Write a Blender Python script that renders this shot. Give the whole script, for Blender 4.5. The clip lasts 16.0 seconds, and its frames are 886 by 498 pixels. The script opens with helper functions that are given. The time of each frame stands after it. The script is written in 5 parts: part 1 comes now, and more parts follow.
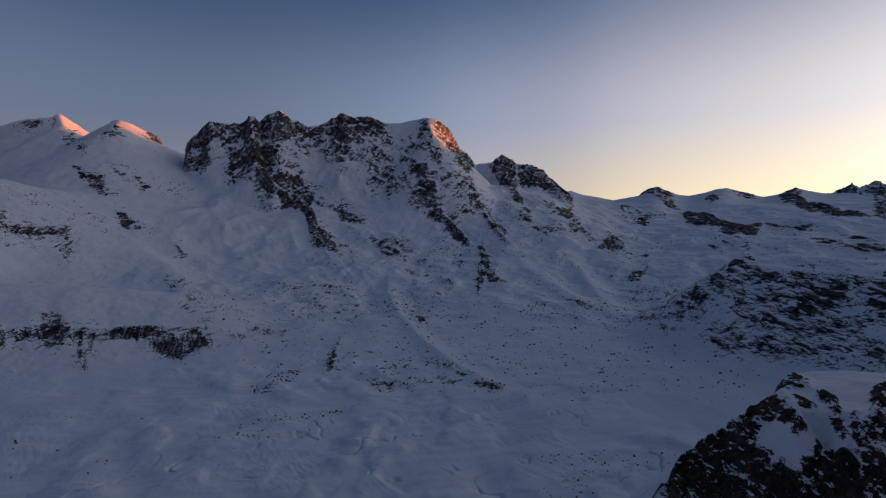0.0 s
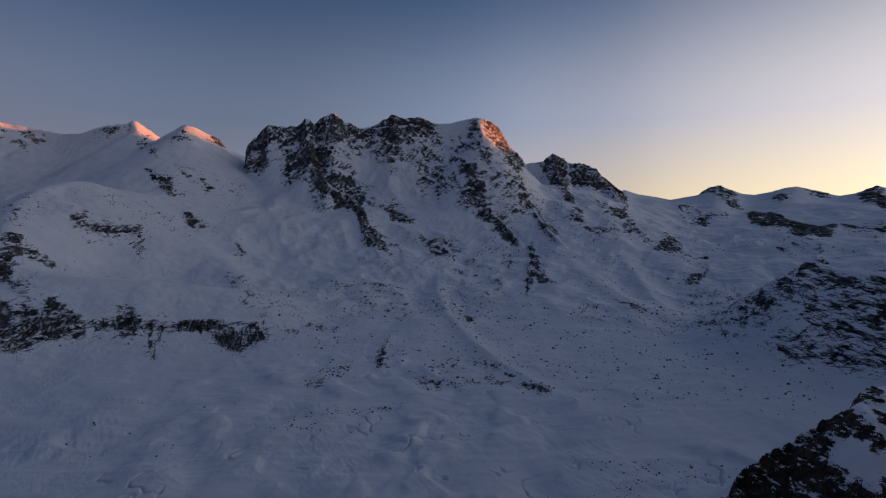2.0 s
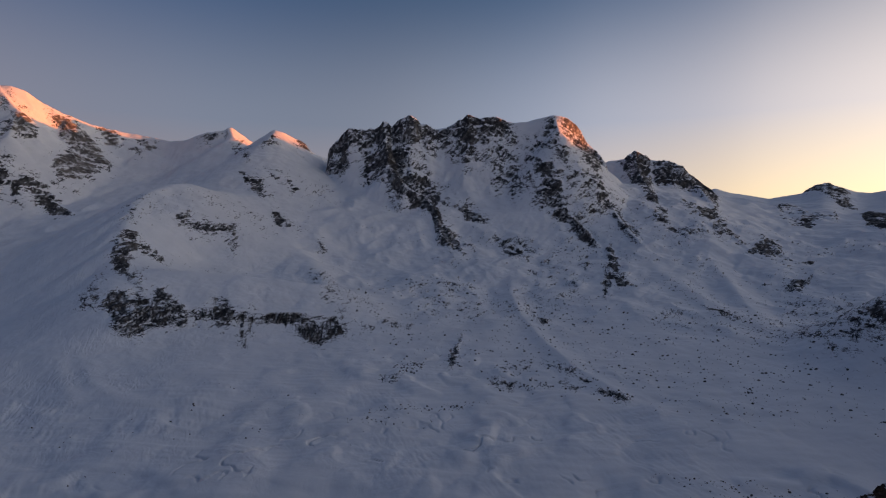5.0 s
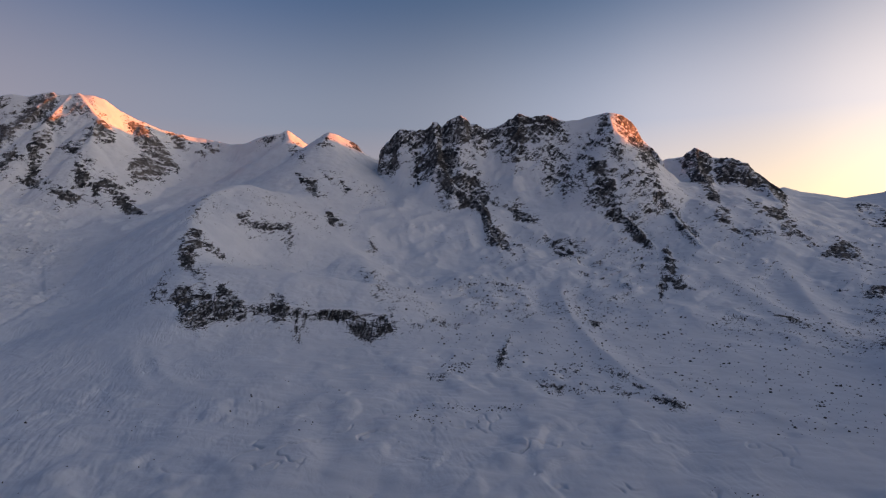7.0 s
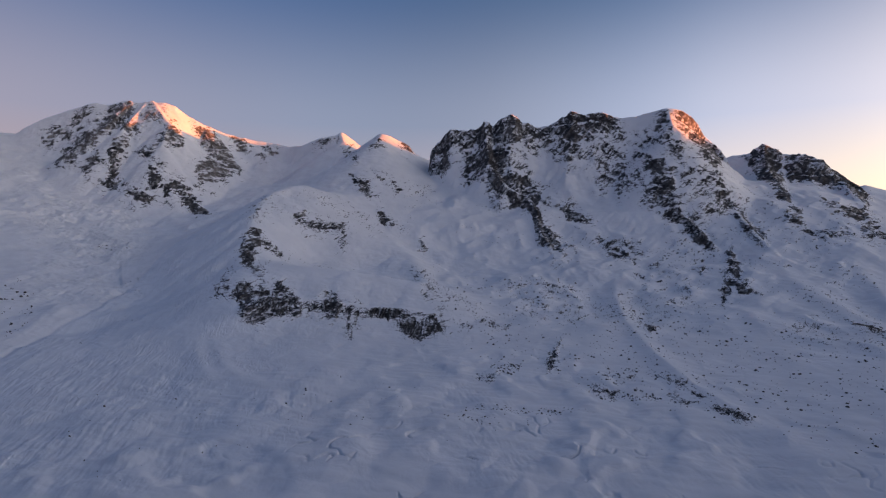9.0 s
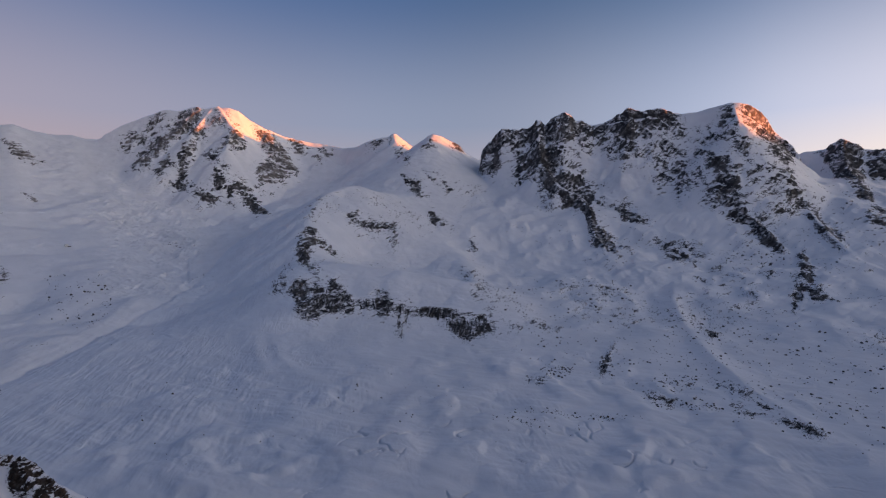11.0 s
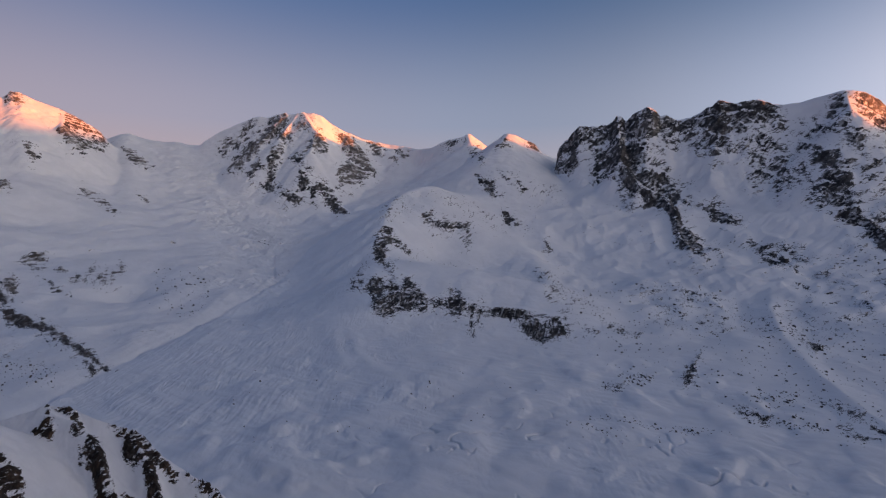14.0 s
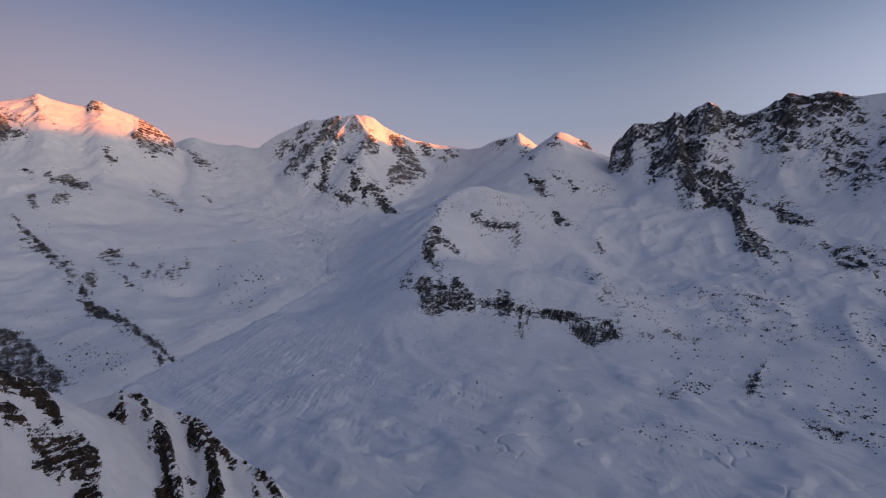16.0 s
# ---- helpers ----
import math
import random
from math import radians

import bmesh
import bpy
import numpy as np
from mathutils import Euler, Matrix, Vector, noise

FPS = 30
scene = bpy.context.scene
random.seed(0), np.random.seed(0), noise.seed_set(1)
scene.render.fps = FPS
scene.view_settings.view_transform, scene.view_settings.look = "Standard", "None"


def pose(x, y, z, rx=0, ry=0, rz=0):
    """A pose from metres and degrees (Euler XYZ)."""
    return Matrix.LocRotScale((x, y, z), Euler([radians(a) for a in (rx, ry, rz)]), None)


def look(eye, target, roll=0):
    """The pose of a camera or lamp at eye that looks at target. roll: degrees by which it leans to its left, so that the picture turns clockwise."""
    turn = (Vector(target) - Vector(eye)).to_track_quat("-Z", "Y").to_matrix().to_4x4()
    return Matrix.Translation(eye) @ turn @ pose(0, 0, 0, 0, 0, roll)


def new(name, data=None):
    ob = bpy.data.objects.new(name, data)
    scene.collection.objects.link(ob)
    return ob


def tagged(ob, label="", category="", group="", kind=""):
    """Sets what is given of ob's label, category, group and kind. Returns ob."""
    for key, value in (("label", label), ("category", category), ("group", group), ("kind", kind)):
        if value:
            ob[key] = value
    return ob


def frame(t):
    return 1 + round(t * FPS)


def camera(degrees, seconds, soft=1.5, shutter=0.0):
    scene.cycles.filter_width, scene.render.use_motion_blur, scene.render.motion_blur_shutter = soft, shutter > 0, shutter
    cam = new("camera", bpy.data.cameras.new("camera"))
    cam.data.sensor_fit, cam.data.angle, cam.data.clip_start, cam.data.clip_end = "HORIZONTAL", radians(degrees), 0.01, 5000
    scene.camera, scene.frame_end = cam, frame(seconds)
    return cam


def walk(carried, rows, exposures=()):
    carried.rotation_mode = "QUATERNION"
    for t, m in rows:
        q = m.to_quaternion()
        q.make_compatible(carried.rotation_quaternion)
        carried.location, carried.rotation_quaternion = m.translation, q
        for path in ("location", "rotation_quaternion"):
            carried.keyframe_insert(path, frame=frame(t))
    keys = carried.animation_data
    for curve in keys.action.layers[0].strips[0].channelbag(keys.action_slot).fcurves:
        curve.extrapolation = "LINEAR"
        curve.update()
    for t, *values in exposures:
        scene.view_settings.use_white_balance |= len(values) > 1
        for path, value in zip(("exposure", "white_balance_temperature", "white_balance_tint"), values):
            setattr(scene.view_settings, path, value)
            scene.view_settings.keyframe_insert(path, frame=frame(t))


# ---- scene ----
# ---------------------------------------------------------------- camera
# The eye is at the origin; +y is the first heading. Bearings are degrees to the right of +y.
cam = camera(84.9, 16.0, 1.2)
PATH = [(t, pose(0, 0, 0, 85.33, 0.1, yaw)) for t, yaw in (
    (0, 0), (0.5, 1.41), (1, 2.87), (1.5, 4.3), (2, 5.79), (2.5, 7.25), (3, 8.72), (3.5, 10.18), (4, 11.64),
    (6.5, 18.82), (7, 20.3), (7.5, 21.78), (8, 23.26), (8.5, 24.74), (9, 26.21), (11.5, 33.64), (12, 35.12),
    (12.5, 36.56), (13, 37.99), (13.5, 39.39), (14, 40.82), (14.5, 42.22), (15, 43.67), (15.5, 45.09), (16, 46.58))]
walk(cam, PATH, [(0, -0.91, 5950, 12), (2, -0.92, 6000, 12), (3, -0.91, 6230, 12), (4, -0.73, 6450, 12), (6.5, -0.33, 6950, 13), (8, -0.06, 6780, 15), (9, -0.07, 6500, 15), (16, -0.05, 6750, 15)])

# ---------------------------------------------------------------- sky and sun
# The sun has just gone: its light still rises past the western horizon to the summits.
SUN_BEARING, SUN_HEIGHT, GLOW_BEARING = 68.0, -1.97, 72.0
world = bpy.data.worlds.new("evening_sky")
scene.world = world
world.use_nodes = True
wn, wl = world.node_tree.nodes, world.node_tree.links


def wmath(op, a, b=None, c=None):
    t = wn.new("ShaderNodeMath")
    t.operation = op
    for k, v in enumerate((a, b, c)):
        if v is None:
            continue
        if isinstance(v, (int, float)):
            t.inputs[k].default_value = v
        else:
            wl.new(v, t.inputs[k])
    return t.outputs[0]


def wmap(v, lo, hi, smooth=False):
    t = wn.new("ShaderNodeMapRange")
    t.interpolation_type = "SMOOTHSTEP" if smooth else "LINEAR"
    t.inputs["From Min"].default_value, t.inputs["From Max"].default_value = lo, hi
    wl.new(v, t.inputs["Value"])
    return t.outputs[0]


def wmix(f, a, b, how="MIX"):
    t = wn.new("ShaderNodeMix")
    t.data_type, t.blend_type, t.clamp_result = "RGBA", how, False
    for key, v in (("Factor", f), ("A", a), ("B", b)):
        if isinstance(v, (int, float)):
            t.inputs[key].default_value = v
        elif isinstance(v, tuple):
            t.inputs[key].default_value = (*v, 1)
        else:
            wl.new(v, t.inputs[key])
    return t.outputs["Result"]


def away_ramp(v, rows):
    """Colours by degrees away from the middle of the glow, 0 to 180, up to 24."""
    r = wn.new("ShaderNodeValToRGB")
    r.color_ramp.interpolation = "CARDINAL"
    while len(r.color_ramp.elements) < len(rows):
        r.color_ramp.elements.new(0.5)
    for e, (deg, c) in zip(r.color_ramp.elements, rows):
        e.position, e.color = deg / 180, (c[0] / 24, c[1] / 24, c[2] / 24, 1)
    wl.new(v, r.inputs[0])
    return wmix(1.0, r.outputs[0], (24.0, 24.0, 24.0), "MULTIPLY")


sb, sh, gb = radians(SUN_BEARING), radians(SUN_HEIGHT), radians(GLOW_BEARING)
direction = wn.new("ShaderNodeTexCoord").outputs["Generated"]
parts = wn.new("ShaderNodeSeparateXYZ")
wl.new(direction, parts.inputs[0])
dx, dy, dz = parts.outputs
flat = wmath("SQRT", wmath("ADD", wmath("ADD", wmath("MULTIPLY", dx, dx), wmath("MULTIPLY", dy, dy)), 1e-5))
toward = wmath("DIVIDE", wmath("ADD", wmath("MULTIPLY", dx, math.sin(gb)), wmath("MULTIPLY", dy, math.cos(gb))), flat)
away = wmath("DIVIDE", wmath("ARCCOSINE", toward), math.pi)
high = wmath("MULTIPLY", wmath("ARCSINE", dz), 180 / math.pi)
low_sky = away_ramp(away, [(0, (9.0, 7.0, 4.4)), (14, (6.4, 4.9, 2.9)), (30, (3.8, 2.95, 1.7)), (54, (2.05, 1.62, 1.05)), (72, (1.25, 1.05, 0.92)), (92, (0.78, 0.68, 0.7)), (117, (0.64, 0.53, 0.54)), (157, (0.72, 0.53, 0.5)), (180, (0.5, 0.4, 0.42))])
mid_sky = away_ramp(away, [(0, (4.4, 3.9, 3.5)), (14, (3.3, 2.95, 2.65)), (30, (2.3, 2.05, 1.85)), (54, (1.2, 1.16, 1.22)), (72, (0.69, 0.77, 0.96)), (92, (0.41, 0.48, 0.63)), (117, (0.39, 0.45, 0.6)), (157, (0.5, 0.465, 0.565)), (180, (0.3, 0.31, 0.4))])
top_sky = away_ramp(away, [(0, (1.4, 1.35, 1.5)), (30, (0.72, 0.77, 0.93)), (54, (0.285, 0.38, 0.575)), (72, (0.143, 0.242, 0.43)), (92, (0.1, 0.188, 0.355)), (117, (0.1, 0.195, 0.4)), (157, (0.13, 0.225, 0.43)), (180, (0.09, 0.15, 0.29))])
colour = wmix(wmap(high, 0.5, 9.5), low_sky, mid_sky)
colour = wmix(wmap(high, 8.5, 25.5, True), colour, top_sky)
colour = wmix(wmap(high, 26.0, 80.0), colour, (0.024, 0.054, 0.13))
colour = wmix(wmap(high, -4.0, -1.0), (0.06, 0.07, 0.09), colour)
sky = wn.new("ShaderNodeTexSky")
sky.sky_type, sky.sun_disc = "NISHITA", False
sky.sun_elevation, sky.sun_rotation = sh, sb
sky.altitude, sky.air_density, sky.dust_density, sky.ozone_density = 3100, 1.0, 1.0, 3.0
air = wmix(1.0, sky.outputs[0], (0.1, 0.1, 0.1), "MULTIPLY")
wl.new(wmix(1.0, colour, air, "ADD"), wn["Background"].inputs[0])
wn["Background"].inputs[1].default_value = 0.75

sun = new("sun", bpy.data.lights.new("sun", "SUN"))
sun.data.energy, sun.data.angle, sun.data.color = 11.0, radians(0.6), (1.0, 0.22, 0.015)
sun.matrix_world = look((math.sin(sb) * math.cos(sh), math.cos(sb) * math.cos(sh), math.sin(sh)), (0, 0, 0))

# ---------------------------------------------------------------- materials
def nodes_of(name):
    m = bpy.data.materials.new(name)
    m.use_nodes = True
    return m, m.node_tree.nodes, m.node_tree.links


def noise_node(n, l, co, scale, detail=6.0, rough=0.55, distortion=0.0):
    t = n.new("ShaderNodeTexNoise")
    t.inputs["Scale"].default_value, t.inputs["Detail"].default_value = scale, detail
    t.inputs["Roughness"].default_value, t.inputs["Distortion"].default_value = rough, distortion
    l.new(co, t.inputs["Vector"])
    return t.outputs["Fac"]


def ramp_node(n, l, fac, stops):
    r = n.new("ShaderNodeValToRGB")
    while len(r.color_ramp.elements) < len(stops):
        r.color_ramp.elements.new(0.5)
    for e, (p, c) in zip(r.color_ramp.elements, stops):
        e.position, e.color = p, (*c, 1) if len(c) == 3 else c
    l.new(fac, r.inputs[0])
    return r.outputs[0]


def math_node(n, l, op, a, b=None, clamp=False):
    t = n.new("ShaderNodeMath")
    t.operation, t.use_clamp = op, clamp
    for i, v in enumerate((a, b)):
        if v is None:
            continue
        if isinstance(v, (int, float)):
            t.inputs[i].default_value = v
        else:
            l.new(v, t.inputs[i])
    return t.outputs[0]


def vector_node(n, l, op, a, b=None, scale=None):
    t = n.new("ShaderNodeVectorMath")
    t.operation = op
    for i, v in enumerate((a, b)):
        if isinstance(v, tuple):
            t.inputs[i].default_value = v
        elif v is not None:
            l.new(v, t.inputs[i])
    if scale is not None:
        t.inputs["Scale"].default_value = scale
    return t.outputs[0]


def range_node(n, l, v, lo, hi, to_lo=0.0, to_hi=1.0, smooth=False, clamp=True):
    t = n.new("ShaderNodeMapRange")
    t.interpolation_type, t.clamp = "SMOOTHSTEP" if smooth else "LINEAR", clamp
    for key, value in (("From Min", lo), ("From Max", hi), ("To Min", to_lo), ("To Max", to_hi)):
        t.inputs[key].default_value = value
    l.new(v, t.inputs["Value"])
    return t.outputs[0]


def mountain_material(name, unit=1.0, soft=0.09, tones=((0.009, 0.009, 0.011), (0.033, 0.032, 0.033), (0.15, 0.14, 0.133)), dust=0.75, lie=-0.6, draw=(1.0, 0.4, 0.55), craggy=1.0, blocky=0.2, fray=6):
    """Snow, and bare rock where the attribute "rock" beats ledges and grain. unit: size of the grain; soft: how dusted
    the edges are;
    lie and draw: the way that ribs and cracks run, by bearing, reach and rise about the eye; craggy: depth of the ribs;
    blocky: how far it breaks in blocks; fray: how fine its edges are."""
    m, n, l = nodes_of(name)
    bsdf = n["Principled BSDF"]
    co = n.new("ShaderNodeTexCoord").outputs["Object"]
    stir = n.new("ShaderNodeTexNoise")
    stir.inputs["Scale"].default_value, stir.inputs["Detail"].default_value = 0.016 / unit, 3
    l.new(co, stir.inputs["Vector"])
    eye_polar = n.new("ShaderNodeAttribute")
    eye_polar.attribute_name = "eye_polar"
    bent = vector_node(n, l, "ADD", eye_polar.outputs["Vector"], vector_node(n, l, "SCALE", vector_node(n, l, "SUBTRACT", stir.outputs["Color"], (0.5, 0.5, 0.5)), scale=34.0 * unit))
    tilt = n.new("ShaderNodeMapping")
    tilt.inputs["Rotation"].default_value = (0.0, lie, 0.0)
    l.new(bent, tilt.inputs["Vector"])
    lean = n.new("ShaderNodeMapping")
    lean.inputs["Scale"].default_value = draw
    l.new(tilt.outputs[0], lean.inputs["Vector"])
    att = n.new("ShaderNodeAttribute")
    att.attribute_name = "rock"
    # ribs, clefts and ledges of the rock
    ribs = n.new("ShaderNodeTexNoise")
    ribs.noise_type = "RIDGED_MULTIFRACTAL"
    for key, value in (("Scale", 0.028 / unit), ("Detail", 3.0), ("Roughness", 0.6), ("Offset", 0.9), ("Gain", 1.6)):
        ribs.inputs[key].default_value = value
    l.new(lean.outputs[0], ribs.inputs["Vector"])
    blocks = noise_node(n, l, bent, 0.05 / unit, 3, 0.55)
    crags = math_node(n, l, "ADD", math_node(n, l, "MULTIPLY", ribs.outputs["Fac"], 0.55), math_node(n, l, "MULTIPLY", blocks, 1.5))
    rough_rock = n.new("ShaderNodeBump")
    rough_rock.inputs["Strength"].default_value, rough_rock.inputs["Distance"].default_value = 1.0, 10.0 * unit * craggy
    l.new(crags, rough_rock.inputs["Height"])
    level = n.new("ShaderNodeSeparateXYZ")
    l.new(rough_rock.outputs[0], level.inputs[0])
    # snow lies on the ledges and fills the grain
    fine = noise_node(n, l, co, 0.16 / unit, 5, 0.65)
    grain = range_node(n, l, noise_node(n, l, lean.outputs[0], 0.048 / unit, fray, 0.42 + 0.03 * fray), 0.34, 0.66, 0.08, 0.92, clamp=False)
    chunk = n.new("ShaderNodeTexVoronoi")
    chunk.inputs["Scale"].default_value = 0.016 * fray / unit
    l.new(lean.outputs[0], chunk.inputs["Vector"])
    chunks = n.new("ShaderNodeSeparateColor")
    l.new(chunk.outputs["Color"], chunks.inputs[0])
    grain = math_node(n, l, "ADD", math_node(n, l, "MULTIPLY", grain, 1.0 - blocky), math_node(n, l, "MULTIPLY", chunks.outputs[0], blocky))
    hold = math_node(n, l, "ADD", grain, range_node(n, l, level.outputs[2], 0.25, 0.95, -0.46, 0.34, clamp=False))
    beat = math_node(n, l, "SUBTRACT", att.outputs["Fac"], hold)
    edge = range_node(n, l, beat, -soft * 0.4, soft, smooth=True)
    rocky = range_node(n, l, att.outputs["Fac"], 0.03, 0.1)
    bare = math_node(n, l, "MULTIPLY", edge, rocky)
    # a dusting of snow that stays on the rock
    specks = range_node(n, l, noise_node(n, l, lean.outputs[0], 0.11 / unit, 4, 0.6), 0.49, 0.63)
    drift = range_node(n, l, noise_node(n, l, bent, 0.014 / unit, 3, 0.6), 0.42, 0.58, 0.1 * dust, dust)
    settled = math_node(n, l, "MULTIPLY", specks, drift)
    bare = math_node(n, l, "MULTIPLY", bare, math_node(n, l, "SUBTRACT", 1.0, settled))
    rock_tone = math_node(n, l, "ADD", math_node(n, l, "MULTIPLY", noise_node(n, l, lean.outputs[0], 0.05 / unit, 8, 0.75), 0.7), math_node(n, l, "MULTIPLY", noise_node(n, l, co, 0.009 / unit, 3, 0.5), 0.3))
    rock_col = ramp_node(n, l, rock_tone, list(zip((0.36, 0.5, 0.66), tones)))
    snow_tone = noise_node(n, l, co, 0.012 / unit, 6, 0.6)
    snow_col = ramp_node(n, l, snow_tone, [(0.3, (0.69, 0.705, 0.73)), (0.7, (0.78, 0.79, 0.81))])
    # the moving ice: bluer, wrinkled along its flow and cracked across its fall
    ice = n.new("ShaderNodeAttribute")
    ice.attribute_name = "ice"
    parts_of_ice = n.new("ShaderNodeSeparateXYZ")
    l.new(ice.outputs["Vector"], parts_of_ice.inputs[0])
    tinted = n.new("ShaderNodeMix")
    tinted.data_type = "RGBA"
    l.new(math_node(n, l, "MULTIPLY", parts_of_ice.outputs[0], 0.3), tinted.inputs["Factor"])
    l.new(snow_col, tinted.inputs["A"])
    tinted.inputs["B"].default_value = (0.52, 0.61, 0.72, 1)
    snow_col = tinted.outputs["Result"]
    col = n.new("ShaderNodeMix")
    col.data_type = "RGBA"
    l.new(bare, col.inputs["Factor"])
    l.new(snow_col, col.inputs["A"])
    l.new(rock_col, col.inputs["B"])
    l.new(col.outputs["Result"], bsdf.inputs["Base Color"])
    bsdf.inputs["Roughness"].default_value = 0.75
    bsdf.inputs["Specular IOR Level"].default_value = 0.2
    bump = n.new("ShaderNodeBump")
    bump.inputs["Strength"].default_value, bump.inputs["Distance"].default_value = 0.6, 4.0 * unit
    drifts = noise_node(n, l, co, 0.024 / unit, 4, 0.5, 0.6)
    patchy = range_node(n, l, noise_node(n, l, co, 0.006 / unit, 3, 0.5), 0.4, 0.65, 0.3, 1.0)
    relief = math_node(n, l, "ADD", math_node(n, l, "MULTIPLY", fine, 0.3), math_node(n, l, "MULTIPLY", drifts, 2.4))
    relief = math_node(n, l, "MULTIPLY", relief, patchy)
    for k, (heading, wide, long, deep) in enumerate(((318, 0.08, 0.024, 1.3), (48, 0.06, 0.02, 3.5))):
        along = n.new("ShaderNodeMapping")
        along.inputs["Rotation"].default_value = (0, 0, radians(heading))
        l.new(co, along.inputs["Vector"])
        drawn = n.new("ShaderNodeMapping")
        drawn.inputs["Scale"].default_value = (wide, long, 0.01)
        l.new(along.outputs[0], drawn.inputs["Vector"])
        crease = math_node(n, l, "ABSOLUTE", math_node(n, l, "SUBTRACT", noise_node(n, l, drawn.outputs[0], 1.0, 3, 0.5, 0.5), 0.5))
        crease = range_node(n, l, crease, 0.0, 0.16, smooth=True)
        gone = range_node(n, l, noise_node(n, l, co, 0.008, 3, 0.5), 0.44, 0.62)
        relief = math_node(n, l, "ADD", relief, math_node(n, l, "MULTIPLY", math_node(n, l, "MULTIPLY", crease, gone), math_node(n, l, "MULTIPLY", parts_of_ice.outputs[k], deep / 4.0)))
    l.new(relief, bump.inputs["Height"])
    turn = n.new("ShaderNodeMix")
    turn.data_type = "VECTOR"
    l.new(math_node(n, l, "MULTIPLY", edge, rocky), turn.inputs["Factor"])
    l.new(bump.outputs[0], turn.inputs[4])
    l.new(rough_rock.outputs[0], turn.inputs[5])
    l.new(vector_node(n, l, "NORMALIZE", turn.outputs[1]), bsdf.inputs["Normal"])
    return m


MOUNTAIN = mountain_material("snow_and_rock")
DUSTED = mountain_material("dusted_rock", soft=0.55, tones=((0.04, 0.036, 0.035), (0.1, 0.09, 0.085), (0.25, 0.23, 0.215)), dust=0.9, lie=0.7)
STREAKED = mountain_material("streaked_cliff", soft=0.15, tones=((0.009, 0.009, 0.01), (0.03, 0.028, 0.027), (0.12, 0.105, 0.095)), dust=0.45, lie=-0.15, draw=(1.0, 0.12, 0.24))
DEBRIS = mountain_material("moraine_debris", soft=0.4, tones=((0.022, 0.019, 0.017), (0.055, 0.046, 0.04), (0.13, 0.11, 0.093)), dust=0.3, lie=-0.5, draw=(1.0, 0.3, 0.4))
# lighter, warmer copy of the rock: evening sun put into its colour
SUNLIT_ROCK = mountain_material("sunlit_rock", soft=0.3, tones=((0.03, 0.024, 0.022), (0.08, 0.065, 0.058), (0.22, 0.19, 0.175)), dust=1.0)
BANDED = mountain_material("banded_rock", tones=((0.008, 0.008, 0.009), (0.028, 0.027, 0.027), (0.1, 0.092, 0.086)), dust=0.4, lie=-0.3, draw=(0.42, 0.5, 1.1), fray=5)

# ---------------------------------------------------------------- shape of the land
PERM = np.random.RandomState(7).permutation(512)
GRAD = np.stack([np.cos(np.arange(64) * math.tau / 64), np.sin(np.arange(64) * math.tau / 64)], 1)


def gradient_noise(x, y, seed=0):
    """Smooth noise, about -0.7 to 0.7, with cells of one unit."""
    xi, yi = np.floor(x).astype(np.int64), np.floor(y).astype(np.int64)
    fx, fy = x - xi, y - yi
    u, v = fx * fx * fx * (fx * (fx * 6 - 15) + 10), fy * fy * fy * (fy * (fy * 6 - 15) + 10)

    def corner(i, j):
        g = GRAD[PERM[(PERM[(xi + i + seed * 37) & 511] + yi + j + seed * 91) & 511] & 63]
        return g[..., 0] * (fx - i) + g[..., 1] * (fy - j)
    a, b, c, d = corner(0, 0), corner(1, 0), corner(0, 1), corner(1, 1)
    return (a + (b - a) * u) * (1 - v) + (c + (d - c) * u) * v


def fbm(x, y, size, octaves, seed=0, gain=0.5, ridged=False):
    """Layered noise whose largest forms are about size metres; about -1 to 1."""
    total, amp, norm = 0.0, 1.0, 0.0
    for k in range(octaves):
        v = gradient_noise(x / size * 2 ** k + 13.7 * k, y / size * 2 ** k - 7.3 * k, seed + k) * 1.5
        total = total + amp * (1 - 2 * np.abs(v) if ridged else v)
        norm += amp
        amp *= gain
    return total / norm


def smoothstep(a, b, v):
    t = np.clip((v - a) / (b - a), 0, 1)
    return t * t * (3 - 2 * t)


def smooth_max(a, b, k):
    h = np.clip(0.5 + 0.5 * (a - b) / k, 0, 1)
    return b + (a - b) * h + k * h * (1 - h)


def place(bearing, reach):
    b = np.radians(bearing)
    return reach * np.sin(b), reach * np.cos(b)


# the snowfields and glaciers: heights at these reaches, bearing by bearing
BED_REACH = [350, 620, 950, 1400, 1800, 2200, 2700, 3300, 4000, 4900]
BED = {
    -100: [-335, -318, -300, -265, -215, -150, -30, 200, 350, 450],
    -85: [-335, -318, -302, -272, -225, -160, -50, 230, 400, 400],
    -72: [-335, -318, -305, -290, -262, -195, -80, 110, 270, 330],
    -58: [-335, -320, -308, -288, -260, -195, -90, 70, 230, 280],
    -45: [-335, -320, -308, -285, -245, -150, 20, 200, 300, 200],
    -32: [-335, -320, -308, -285, -220, -60, 120, 250, 250, 150],
    -18: [-335, -320, -308, -285, -225, -55, 220, 250, 200, 50],
    -3: [-335, -320, -308, -285, -225, -55, 200, 220, 150, 0],
    10: [-335, -320, -308, -285, -230, -80, 90, 150, 120, 0],
    22: [-335, -320, -308, -285, -245, -190, -130, -80, 60, -200],
    38: [-335, -320, -312, -290, -215, -150, -80, -20, 60, -200],
    55: [-335, -320, -312, -290, -215, -150, -80, -20, 60, -200],
}


